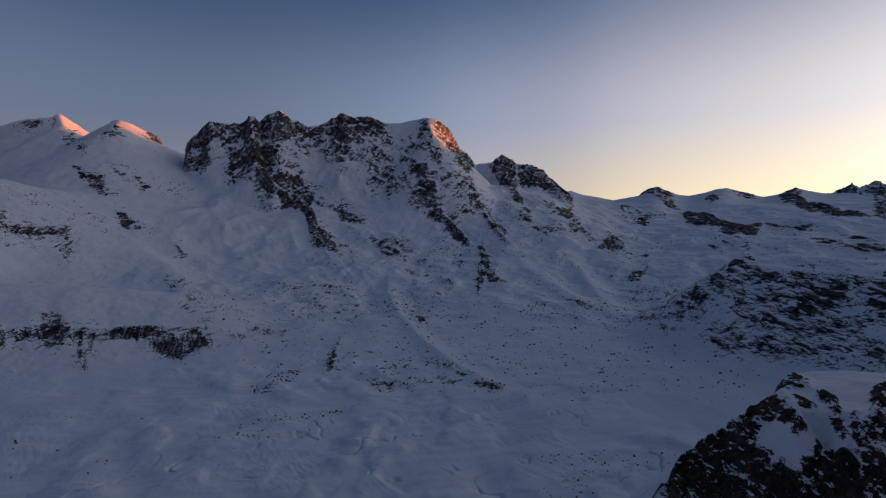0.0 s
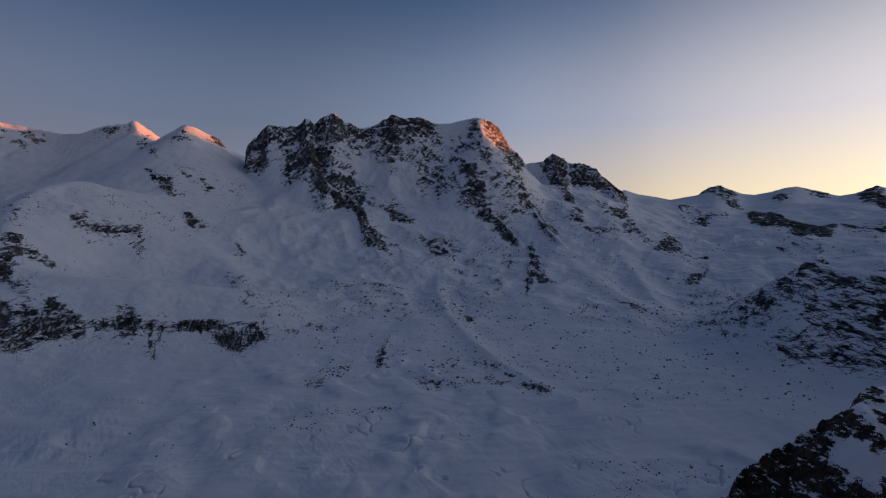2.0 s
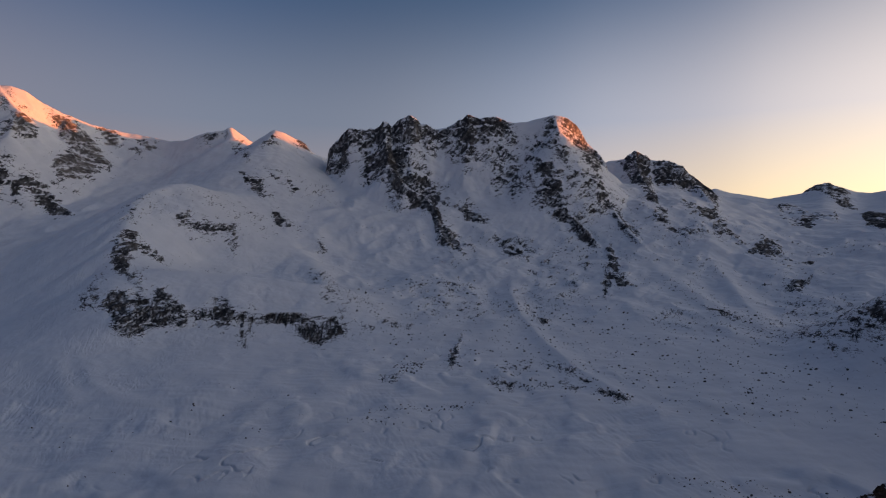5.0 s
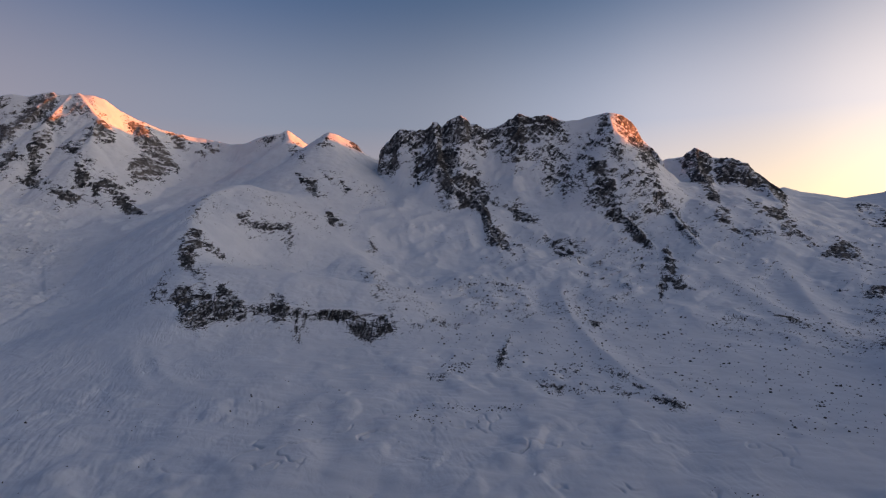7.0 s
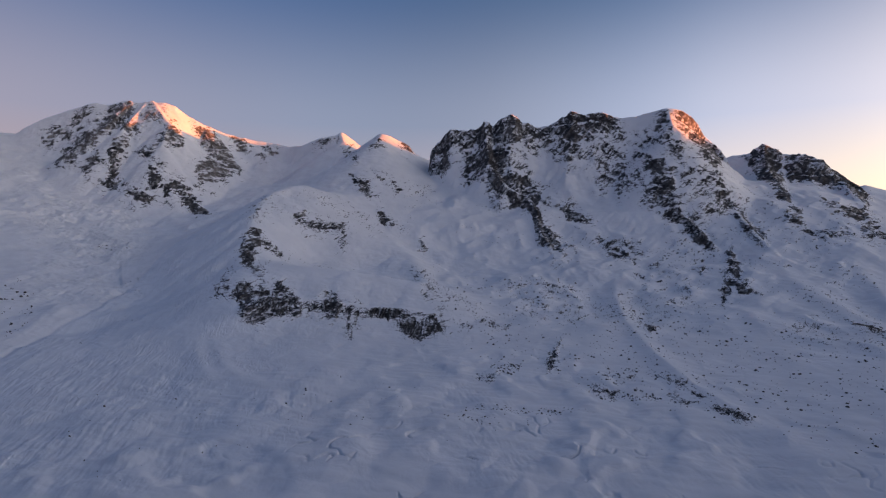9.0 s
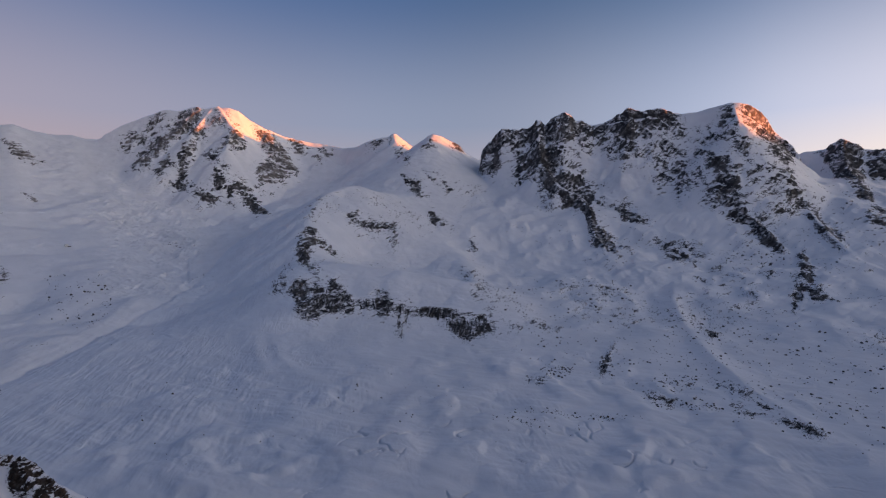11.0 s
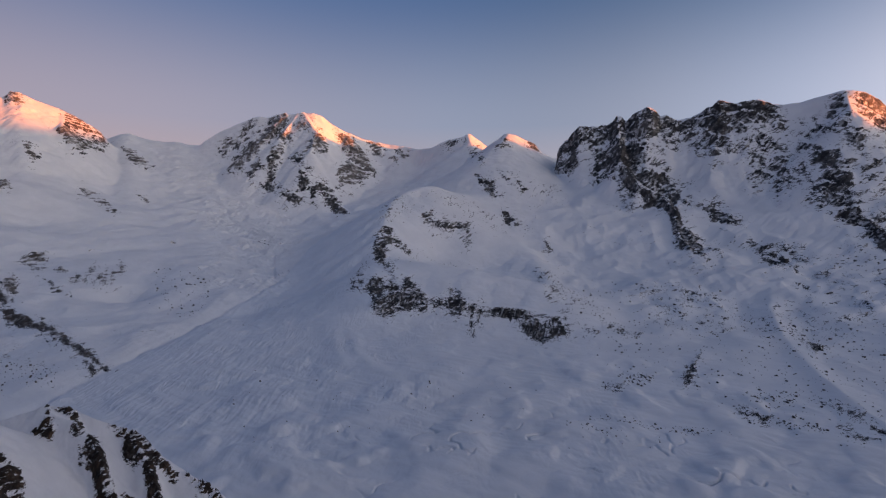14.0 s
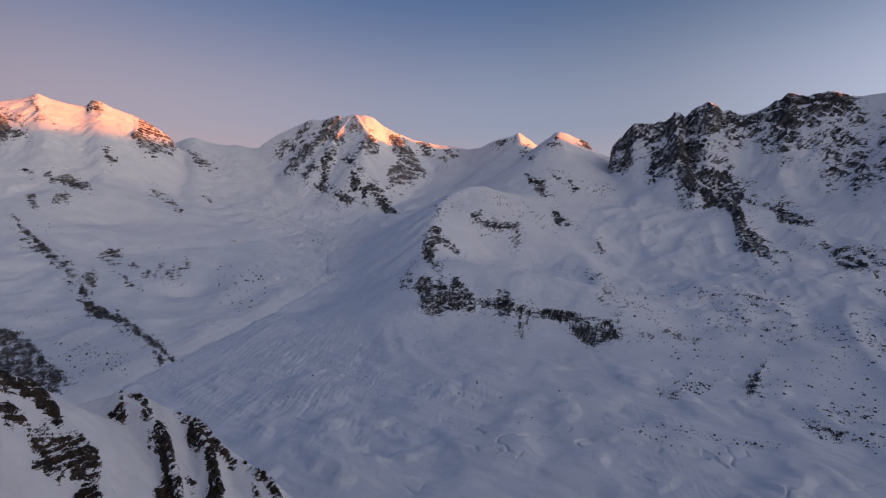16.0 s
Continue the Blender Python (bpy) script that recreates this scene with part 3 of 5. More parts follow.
# bare rock: heaviness, kind, outline in the plan as (bearing, reach)
ROCKS = [
    ("moraine_edge", 0.9, "crag", [(3.44, 849), (4.63, 851), (5.97, 847), (7.25, 829), (7.06, 819), (5.9, 826), (4.11, 835)]),
    ("moraine_edge", 0.8, "crag", [(-0.16, 871), (1.46, 862), (1.19, 850), (0.14, 860)]),
    ("moraine_edge", 0.8, "crag", [(-8.78, 863), (-7.17, 859), (-6.09, 849), (-6.85, 838), (-8.45, 849)]),
    ("moraine_edge", 0.8, "crag", [(-22.19, 865), (-20.68, 879), (-19.8, 883), (-21.16, 855)]),
    ("moraine_edge", 0.6, "crag", [(-2.59, 961), (-0.81, 947), (1.53, 903), (2.97, 873), (1.26, 896), (-1.09, 936)]),
    ("thin_snow", 0.2, "crag", [(-17.49, 1697), (-11.56, 1651), (-8.93, 1323), (-11.49, 1238), (-16.79, 1298), (-19.49, 1519)]),
    ("thin_snow", 0.17, "crag", [(-4.1, 1830), (2.75, 1908), (3.37, 1717), (0.12, 1479), (-3.39, 1458)]),
    ("thin_snow", 0.2, "crag", [(20.99, 1737), (26.11, 1695), (28.36, 1175), (25.17, 1153), (20.5, 1348)]),
    ("thin_snow", 0.2, "band", [(28.07, 2409), (33.02, 2438), (32.61, 2159), (30.17, 2119)]),
    ("thin_snow", 0.17, "crag", [(-87.13, 1628), (-84.34, 1492), (-80.06, 1107), (-84.98, 1157), (-88.07, 1350)]),
    ("thin_snow", 0.2, "crag", [(-30.22, 1720), (-26.9, 1665), (-24.9, 1288), (-26.59, 1211), (-28.93, 1321)]),
    ("thin_snow", 0.2, "crag", [(-15.58, 2398), (-13.31, 2417), (-13.62, 2283), (-15.24, 2176)]),
    ("thin_snow", 0.17, "crag", [(-0.31, 2379), (2.48, 2370), (4.44, 2272), (2.59, 2219), (0.33, 2279)]),
    ("summit_ridge", 0.74, "crag", [(-27.8, 2888), (-27.59, 2967), (-26.26, 2955), (-25.47, 2944), (-23.83, 2924), (-22.18, 2905), (-21.4, 2894), (-20.54, 2886), (-18.26, 2866), (-16.95, 2861), (-15.33, 2858), (-13.41, 2775), (-12.47, 2853), (-11.53, 2850), (-9.35, 2850), (-7.5, 2850), (-6.39, 2742), (-6.12, 2673), (-7.46, 2684), (-9.29, 2644), (-11.78, 2580), (-13.38, 2650), (-13.07, 2689), (-15.64, 2705), (-17.59, 2663), (-19.55, 2694), (-20.87, 2689), (-21.85, 2699), (-22.84, 2737), (-24.82, 2766), (-26.15, 2750)]),
    ("buttress", 1.12, "crag", [(-21.66, 2729), (-18.9, 2673), (-18.89, 2586), (-19.21, 2540), (-18.87, 2340), (-19.66, 2342), (-20.86, 2455), (-21.66, 2525)]),
    ("rock_rib", 0.62, "crag", [(-23.5, 2753), (-21.79, 2710), (-21.79, 2568), (-23.64, 2611)]),
    ("rock_rib", 0.72, "crag", [(-19.01, 2525), (-16.26, 2533), (-15.27, 2469), (-14.92, 2294), (-15.89, 2200), (-17.54, 2292), (-19, 2330)]),
    ("buttress", 1.12, "crag", [(-16.04, 2428), (-14.81, 2452), (-15.18, 2294), (-14.37, 2136), (-12.92, 2032), (-11.73, 1884), (-13.23, 1914), (-14.55, 1990), (-15.55, 2127), (-16.03, 2226)]),
    ("outcrop", 0.75, "crag", [(-12.6, 2056), (-11.12, 2022), (-10.65, 1923), (-11.94, 1956)]),
    ("outcrop", 0.75, "crag", [(-12.97, 2305), (-11.69, 2328), (-10.08, 2226), (-8.93, 2159), (-10.38, 2161), (-11.99, 2189)]),
    ("outcrop", 0.85, "crag", [(-18.9, 2663), (-18.05, 2647), (-18.24, 2588), (-18.89, 2608)]),
    ("rock_face", 0.3, "crag", [(-9.29, 2626), (-7.43, 2626), (-5.29, 2568), (-3.83, 2553), (-3.48, 2426), (-4, 2305), (-6.09, 2337), (-7.34, 2431), (-7.94, 2391), (-8.89, 2440), (-8.3, 2506)]),
    ("rock_face", 0.8, "crag", [(-4.12, 2553), (-2.52, 2457), (-1.06, 2395), (-0.64, 2281), (-2.23, 2259), (-4, 2299), (-3.16, 2367)]),
    ("buttress", 1.1, "crag", [(-3.11, 2281), (-1.03, 2279), (-0.19, 2221), (1.31, 2167), (3.12, 2030), (2.48, 2012), (0.73, 2092), (-0.25, 2142), (-1.41, 2170), (-1.68, 2223)]),
    ("rock_rib", 0.6, "crag", [(-4.92, 2650), (-2.24, 2583), (-1.7, 2642), (-2.96, 2681), (-2.31, 2726), (-1.31, 2644), (-0.88, 2565), (-0, 2516), (-0.36, 2457), (-1.22, 2467), (-1.54, 2530), (-2.57, 2545), (-3.84, 2608)]),
    # this face and its eastern namesake take the rock with sunlight in its colour
    ("sunlit_face", 0.5, "crag", [(-0.51, 2785), (0.33, 2933), (1.29, 2995), (1.66, 2931), (0.12, 2684), (-0.89, 2596), (-0.93, 2713)]),
    ("rock_face", 0.8, "crag", [(1.66, 2931), (1.78, 2928), (3.54, 2947), (3.23, 2511), (2.4, 2506), (1.16, 2565), (0.29, 2684)]),
    ("rock_rib", 0.55, "crag", [(-1.18, 2407), (1.34, 2424), (3.23, 2491), (4.2, 2398), (4.67, 2326), (5.85, 2287), (7.46, 2044), (6.75, 2060), (5.25, 2195), (3.74, 2283), (2.53, 2305), (2.31, 2379), (0.81, 2379), (-0.87, 2377)]),
    ("outcrop", 0.7, "crag", [(5.63, 2305), (6.53, 2239), (7.41, 2157), (7.82, 2018), (7.11, 2042), (5.88, 2155)]),
    ("outcrop", 0.75, "crag", [(4.3, 2016), (5.01, 1975), (5.65, 1822), (6.13, 1680), (7.48, 1603), (5.8, 1608), (4.98, 1659), (4.54, 1593), (4.33, 1455), (3.95, 1475), (3.86, 1695), (4.48, 1857)]),
    ("outcrop", 0.55, "crag", [(-8.77, 2042), (-6.6, 2062), (-5.35, 1965), (-4.13, 1903), (-4.82, 1819), (-6.54, 1855), (-7.32, 1986)]),
    ("outcrop", 0.7, "crag", [(-5.86, 2038), (-4.16, 1994), (-3.07, 1938), (-4.44, 1942)]),
    ("outcrop", 0.6, "crag", [(-2.91, 1835), (-1.76, 1895), (-1.96, 1805)]),
    ("outcrop", 0.8, "crag", [(-4.8, 1756), (-3.35, 1727), (-3.7, 1693)]),
    ("outcrop", 0.85, "crag", [(-4.34, 1400), (-3.34, 1296), (-1.89, 1256), (-2.71, 1198), (-3.63, 1252)]),
    ("outcrop", 0.55, "crag", [(-22.19, 1252), (-19.48, 1239), (-17.65, 1210), (-18.8, 1174), (-21.17, 1176), (-22.53, 1210)]),
    ("outcrop", 0.4, "crag", [(-25.24, 1199), (-23.89, 1184), (-22.39, 1186), (-23.89, 1124)]),
    ("gully", 0.9, "crag", [(-12.12, 1131), (-12.88, 1004), (-13.32, 930), (-13.86, 931), (-13.48, 1020)]),
    ("rocky_peak", 0.9, "crag", [(5.42, 3274), (6.66, 3351), (8.09, 3338), (8.55, 3239), (8.37, 3130), (8.78, 2802), (9.44, 2533), (8.01, 2540), (7.21, 2835), (6.48, 3121)]),
    ("rock_face", 0.90, "crag", [(8.62, 3252), (10.22, 3309), (11.82, 3284), (12.6, 3268), (13.88, 3246), (14.83, 3756), (14.85, 2813), (14.1, 2827), (13.13, 3039), (11.54, 3078), (10.25, 3078), (9.29, 2971), (8.63, 3139)]),
    ("outcrop", 0.90, "crag", [(11.44, 2647), (13.48, 2580), (14.73, 2766), (15.51, 2428), (14.14, 2381), (12.87, 2395)]),
    ("outcrop", 0.75, "crag", [(8.73, 2460), (10.3, 2424), (10.12, 2237), (9.01, 2261)]),
    ("outcrop", 0.60, "crag", [(10, 2197), (14.15, 2319), (13.98, 2174), (11.62, 2134)]),
    ("outcrop", 0.90, "crag", [(14.33, 2342), (15.52, 2402), (17.46, 2215), (16.04, 2241), (14.66, 2230)]),
    ("outcrop", 1.05, "crag", [(17.66, 2115), (19.08, 2400), (20.28, 2330), (20.77, 2178), (19.43, 2094)]),
    ("outcrop", 0.75, "crag", [(21.77, 4220), (23.55, 4265), (25.06, 4146), (26.04, 3611), (24.73, 3601), (23.87, 3793)]),
    ("outcrop", 0.52, "crag", [(19.77, 3503), (20.76, 3774), (22.51, 3336), (24.58, 3382), (24.61, 3167), (22.82, 3090), (23.12, 2877), (20.7, 2843)]),
    ("outcrop", 0.90, "crag", [(28.05, 4110), (30.02, 4074), (28.95, 3763)]),
    ("rock_band", 1.20, "band", [(26.27, 3435), (28.48, 3439), (30.02, 3182), (31.52, 2914), (33.33, 2880), (33.11, 2476), (31.58, 2489), (30.1, 2503), (29.56, 2753), (28.02, 2780), (26.58, 2963)]),
    ("rock_band", 1.12, "band", [(34.58, 4316), (35.96, 4480), (36.53, 4082), (38.99, 3541), (41.45, 3021), (39.05, 2937), (36.94, 3310), (35.07, 3917)]),
    ("far_spires", 0.65, "crag", [(38.11, 4484), (39.3, 4770), (40.05, 4770), (40.85, 4770), (42.22, 4770), (44.74, 4770), (44.93, 2954), (42.42, 2900), (41.56, 3045), (41.26, 4428)]),
    ("outcrop", 0.75, "band", [(30.8, 4312), (32.83, 4467), (32.95, 4241), (31.31, 4175)]),
    ("rock_band", 0.68, "band", [(33.43, 2877), (36.99, 2827), (37.53, 2588), (35.73, 2543), (34.38, 2603)]),
    ("rock_band", 0.68, "band", [(39.01, 2642), (41.53, 2518), (41.56, 2379), (39.92, 2486)]),
    ("rock_band", 0.68, "band", [(36.63, 2433), (42.54, 2326), (42.56, 2226), (37.51, 2317)]),
    ("cliff", 0.5, "band", [(30.41, 1258), (31.08, 2090), (32.95, 2113), (33.48, 1279), (35.7, 1268), (35.56, 1986), (37.9, 1981), (37.01, 1268), (39.28, 1283), (40.15, 1961), (40.31, 1205), (39.57, 1182), (40.44, 1151), (39.62, 1126), (37.08, 1135), (33.88, 1151), (33.48, 1181), (31.29, 1186), (31.2, 1233)]),
    ("cliff", 0.85, "band", [(36.85, 1240), (40.2, 1257), (40.13, 1197), (37.22, 1168), (34.06, 1174), (36.05, 1200)]),
    ("cliff", 0.85, "band", [(30.51, 1258), (31.18, 2090), (32.96, 2105), (32.88, 1320), (31.45, 1302), (31.26, 1258)]),
    ("cliff", 0.8, "band", [(28.85, 1128), (31.5, 1128), (35.3, 1133), (38.38, 1129), (40.44, 1122), (43.02, 1128), (45.54, 1133), (45.61, 1111), (43.09, 1105), (40.49, 1103), (38.02, 1101), (35.36, 1105), (31.56, 1099), (29.93, 1106)]),
    ("cliff", 0.55, "band", [(31.19, 1182), (33.8, 1185), (33.7, 1169), (31.42, 1168)]),
    ("cliff", 0.5, "band", [(40.43, 1263), (42.67, 1921), (45.19, 1938), (45.38, 1189), (42.87, 1186), (41.01, 1210)]),
    ("cliff", 0.4, "band", [(40.21, 1183), (42.29, 1183), (41.61, 1152), (40.28, 1154)]),
    ("outcrop", 0.68, "crag", [(26.06, 1246), (27.72, 1277), (28.89, 1228), (28.43, 1192), (26.37, 1198)]),
    ("outcrop", 0.60, "crag", [(28.87, 1331), (30.35, 1266), (30.43, 1216), (29.2, 1229)]),
    ("outcrop", 0.98, "crag", [(20.85, 1830), (23.09, 1933), (22.27, 1768), (20.86, 1771)]),
    ("outcrop", 0.60, "crag", [(20.2, 2119), (23.32, 2174), (22.77, 2066)]),
    ("outcrop", 1.20, "crag", [(14.17, 1486), (15.25, 1452), (17.08, 1395), (15.58, 1391)]),
    ("outcrop", 0.3, "streak", [(8.32, 1485), (11.74, 1408), (14.45, 1380), (13.06, 1283), (10.45, 1300)]),
    ("cliff", 0.9, "crag", [(-47.99, 1808), (-46.83, 1808), (-46.7, 1734), (-47.37, 1614), (-47.71, 1478), (-48.99, 1469), (-49.15, 1593), (-48.59, 1708)]),
    ("outcrop", 0.5, "crag", [(-46.87, 1737), (-45.19, 1725), (-44.23, 1680), (-44.94, 1657), (-46.45, 1670)]),
    ("outcrop", 0.6, "crag", [(-48.2, 1495), (-46.28, 1555), (-46.63, 1397), (-47.68, 1419)]),
    ("cliff", 0.85, "crag", [(-50.23, 1320), (-49.15, 1374), (-48.42, 1388), (-47.62, 1346), (-46.92, 1381), (-45.93, 1334), (-45.31, 1391), (-44.04, 1356), (-42.9, 1257), (-43.17, 1231), (-44.56, 1218), (-46.01, 1227), (-46.91, 1192), (-47.87, 1192), (-48.84, 1216)]),
    ("cliff", 0.28, "streak", [(-42.55, 1247), (-41.51, 1244), (-39.98, 1238), (-40.25, 1218), (-41.84, 1228)]),
    ("cliff", 0.9, "crag", [(-39.95, 1321), (-38.84, 1296), (-38.1, 1229), (-38.89, 1199), (-39.66, 1189), (-40.25, 1222)]),
    ("cliff", 0.7, "streak", [(-37.79, 1229), (-37.09, 1229), (-36.98, 1099), (-37.49, 1100), (-37.83, 1177)]),
    ("cliff", 0.5, "streak", [(-36.71, 1225), (-36.07, 1223), (-36.37, 1153), (-36.81, 1171)]),
    ("cliff", 0.62, "streak", [(-35.29, 1225), (-33.59, 1230), (-31.95, 1227), (-30.29, 1212), (-28.96, 1190), (-31.31, 1160), (-33.94, 1197)]),
    ("cliff", 0.98, "streak", [(-32.29, 1203), (-29.63, 1195), (-27.95, 1200), (-27.07, 1206), (-26, 1120), (-27.49, 1120), (-28.98, 1079), (-30.46, 1100), (-31.65, 1155)]),
    ("cliff", 0.65, "streak", [(-27.06, 1286), (-26.12, 1213), (-25.59, 1121), (-26, 1101), (-26.6, 1183)]),
    ("outcrop", 0.65, "crag", [(-43.14, 2018), (-42.12, 2050), (-41.56, 1981), (-39.13, 1986), (-37.07, 2038), (-37.79, 1912), (-39.77, 1918), (-41.59, 1920), (-43.12, 1933)]),
    ("outcrop", 0.4, "crag", [(-38.35, 1916), (-37.29, 1912), (-37.84, 1824), (-38.58, 1839)]),
    ("outcrop", 0.7, "crag", [(-33.86, 2232), (-32.64, 2195), (-31.61, 2123), (-32.47, 2086), (-33.56, 2123)]),
    ("outcrop", 0.9, "crag", [(-29.13, 1992), (-28.47, 1994), (-28.48, 1933), (-29.27, 1931)]),
    ("outcrop", 0.6, "crag", [(-36.95, 2632), (-35.26, 2550), (-33.7, 2377), (-34.99, 2342), (-36.35, 2496)]),
    ("outcrop", 0.5, "crag", [(-34.42, 2629), (-31.93, 2563), (-30.65, 2452), (-31.44, 2417), (-33.16, 2513)]),
    ("outcrop", 0.4, "crag", [(-46.28, 2044), (-44.33, 2105), (-45.62, 2014)]),
    ("outcrop", 0.5, "crag", [(-51.8, 1330), (-50.2, 1330), (-49.6, 1520), (-50.6, 1540)]),
    ("outcrop", 0.5, "crag", [(-48.19, 1857), (-47.3, 2028), (-45.85, 2159), (-45.29, 2148), (-46.64, 2002), (-47.59, 1849)]),
    ("outcrop", 0.85, "crag", [(-34.73, 2940), (-33.56, 3013), (-33.11, 2940), (-34.16, 2877)]),
    ("outcrop", 0.9, "crag", [(-31.51, 3194), (-29.66, 3246), (-29.77, 3145), (-30.75, 3018)]),
    ("outcrop", 0.45, "crag", [(-40.78, 3476), (-38.64, 3495), (-38.44, 3369), (-39.93, 3402)]),
    ("outcrop", 0.35, "crag", [(-37.99, 3261), (-36.7, 3346), (-35.85, 2721), (-37, 2807)]),
    ("rock_rib", 1.14, "crag", [(-59.14, 3860), (-57.95, 3892), (-58.45, 3734), (-59.56, 3730), (-60.45, 3643), (-61.76, 3538), (-63.31, 3455), (-64.57, 3559), (-63.63, 3741), (-62.19, 3759), (-60.89, 3819), (-60.03, 3834)]),
    ("rock_rib", 0.95, "crag", [(-62.34, 3999), (-61.89, 3975), (-63.47, 3875), (-63.81, 3906)]),
    ("rock_rib", 0.72, "crag", [(-62.45, 3879), (-64.14, 3883), (-65, 3856), (-65.25, 3952), (-64.47, 3983)]),
    ("rock_rib", 1.03, "crag", [(-62.65, 3346), (-62.11, 3439), (-61.26, 3469), (-61.01, 3375), (-61.88, 3332)]),
    ("rock_rib", 0.79, "crag", [(-59.33, 3679), (-57.37, 3625), (-57.87, 3559), (-59.37, 3545)]),
    ("rock_rib", 0.99, "crag", [(-60.71, 3452), (-58.87, 3527), (-58.62, 3435), (-59.73, 3388), (-60.02, 3290), (-59.89, 3127), (-60.63, 3155), (-61.08, 3236), (-60.29, 3326)]),
    ("rock_rib", 0.95, "crag", [(-59.42, 3084), (-57.33, 3021), (-56.83, 2963), (-58.29, 2966), (-59.24, 3015)]),
    ("outcrop", 0.55, "crag", [(-57.52, 3690), (-55.81, 3694), (-55.77, 3576), (-57.32, 3636)]),
    ("rock_rib", 0.99, "crag", [(-55.42, 3500), (-54.72, 3566), (-54.2, 3395), (-55.27, 3349), (-56.19, 3385)]),
    ("rock_rib", 0.64, "crag", [(-57.69, 3382), (-56.34, 3378), (-56.64, 3220), (-57.72, 3316)]),
    ("rock_rib", 0.87, "crag", [(-57.31, 3195), (-56, 3136), (-56.55, 3018), (-57.18, 3039)]),
    ("rock_rib", 1.08, "crag", [(-52.87, 3719), (-51.66, 3804), (-50.44, 3665), (-49.45, 3514), (-48.7, 3418), (-49.85, 3428), (-51.48, 3469), (-52.44, 3604)]),
    ("rock_rib", 0.79, "crag", [(-49.31, 3904), (-48.02, 3907), (-47.82, 3672), (-49.11, 3668)]),
    ("rock_rib", 0.79, "crag", [(-46.94, 3679), (-45.4, 3770), (-44.73, 3697), (-46.29, 3583)]),
    ("rock_rib", 0.87, "crag", [(-53.04, 3217), (-50.88, 3449), (-49.5, 3398), (-50.32, 3271), (-51.5, 3127), (-52.87, 3090)]),
    ("rock_rib", 0.95, "crag", [(-56.27, 3024), (-54.46, 3102), (-54.18, 3027), (-55.17, 2960), (-56.17, 2966)]),
    ("rock_rib", 1.15, "crag", [(-54.63, 2983), (-53.32, 2998), (-52.02, 2788), (-51.74, 2689), (-52.9, 2753), (-54.2, 2897)]),
    ("rock_face", 1.05, "crag", [(-90.57, 4269), (-88.45, 3987), (-87.92, 3921), (-87.72, 3734), (-86.79, 3672), (-86.88, 3633), (-87.84, 3643), (-88.42, 3615), (-90.73, 3668)]),
    ("outcrop", 0.75, "crag", [(-87.81, 3913), (-87.09, 3875), (-86.77, 3704), (-87.41, 3748)]),
    ("outcrop", 0.45, "crag", [(-86.4, 4058), (-85.79, 3875), (-84.77, 3759), (-86.25, 3723), (-86.07, 3868)]),
    ("rock_face", 1.12, "crag", [(-82.49, 4124), (-82.03, 4124), (-81.24, 4108), (-81.2, 3902), (-81.85, 3936)]),
    ("sunlit_face", 0.6, "crag", [(-78.58, 3975), (-77.78, 4076), (-76.36, 4069), (-74.96, 4232), (-75.69, 3815), (-76.9, 3770), (-77.94, 3748)]),
    ("rock_face", 1.05, "crag", [(-79.03, 3697), (-78.07, 3767), (-77.15, 3726), (-75.84, 3781), (-77.21, 3514), (-78.24, 3555)]),
    ("outcrop", 0.98, "crag", [(-81.45, 3455), (-80.84, 3439), (-80.39, 3332), (-80.77, 3287)]),
    ("outcrop", 1.02, "crag", [(-85.59, 3148), (-84.07, 3211), (-82.54, 3051), (-82.32, 2931), (-83.31, 2928), (-84.62, 3054)]),
    ("outcrop", 0.75, "crag", [(-87.31, 3271), (-86.41, 3198), (-86.52, 3124)]),
    ("outcrop", 0.98, "crag", [(-87.05, 2948), (-86.32, 2911), (-86.4, 2686), (-86.93, 2726)]),
    ("outcrop", 0.90, "crag", [(-85.28, 2885), (-83.88, 2894), (-84.14, 2750), (-85.33, 2758)]),
    ("outcrop", 0.75, "crag", [(-74, 4030), (-72.61, 3871), (-71.47, 3668), (-72.13, 3625), (-73.53, 3723)]),
    ("outcrop", 0.75, "debris", [(-77.44, 3170), (-75.89, 3108), (-74.27, 2715), (-75.45, 2742), (-76.41, 2986), (-77.59, 2977)]),
    ("outcrop", 0.98, "crag", [(-73.29, 3155), (-72.23, 3151), (-71.83, 3001)]),
    ("rock_rib", 1.12, "debris", [(-88.21, 2660), (-87.51, 2516), (-85.28, 2153), (-82.59, 1636), (-83.39, 1631), (-85.35, 1992), (-87.55, 2428)]),
    ("rock_rib", 0.75, "debris", [(-88.02, 2405), (-86.82, 2312), (-84.76, 1910), (-85.75, 2008), (-87.33, 2243)]),
    ("outcrop", 1.20, "crag", [(-83.38, 1831), (-82.6, 1969), (-82.52, 1707), (-83.21, 1730)]),
    ("outcrop", 0.75, "debris", [(-82.19, 2159), (-80.25, 2254), (-80.23, 1996), (-81.34, 2012)]),
    ("outcrop", 1.05, "debris", [(-80.91, 1931), (-78.87, 1713), (-79.27, 1698), (-80.09, 1768)]),
    ("outcrop", 0.90, "crag", [(-79.71, 2020), (-78.98, 2068), (-78.78, 1938)]),
    ("outcrop", 0.60, "debris", [(-78.81, 1846), (-76.66, 2111), (-75.15, 2012), (-74.6, 2127), (-73.95, 1994), (-75.22, 1805), (-77.27, 1778)]),
    ("debris", 1.25, "debris", [(-83.91, 1636), (-82.54, 1553), (-81, 1458), (-79.42, 1315), (-76.58, 1095), (-75.99, 1058), (-77.09, 1093), (-79, 1203), (-80.92, 1356), (-83.12, 1482)]),
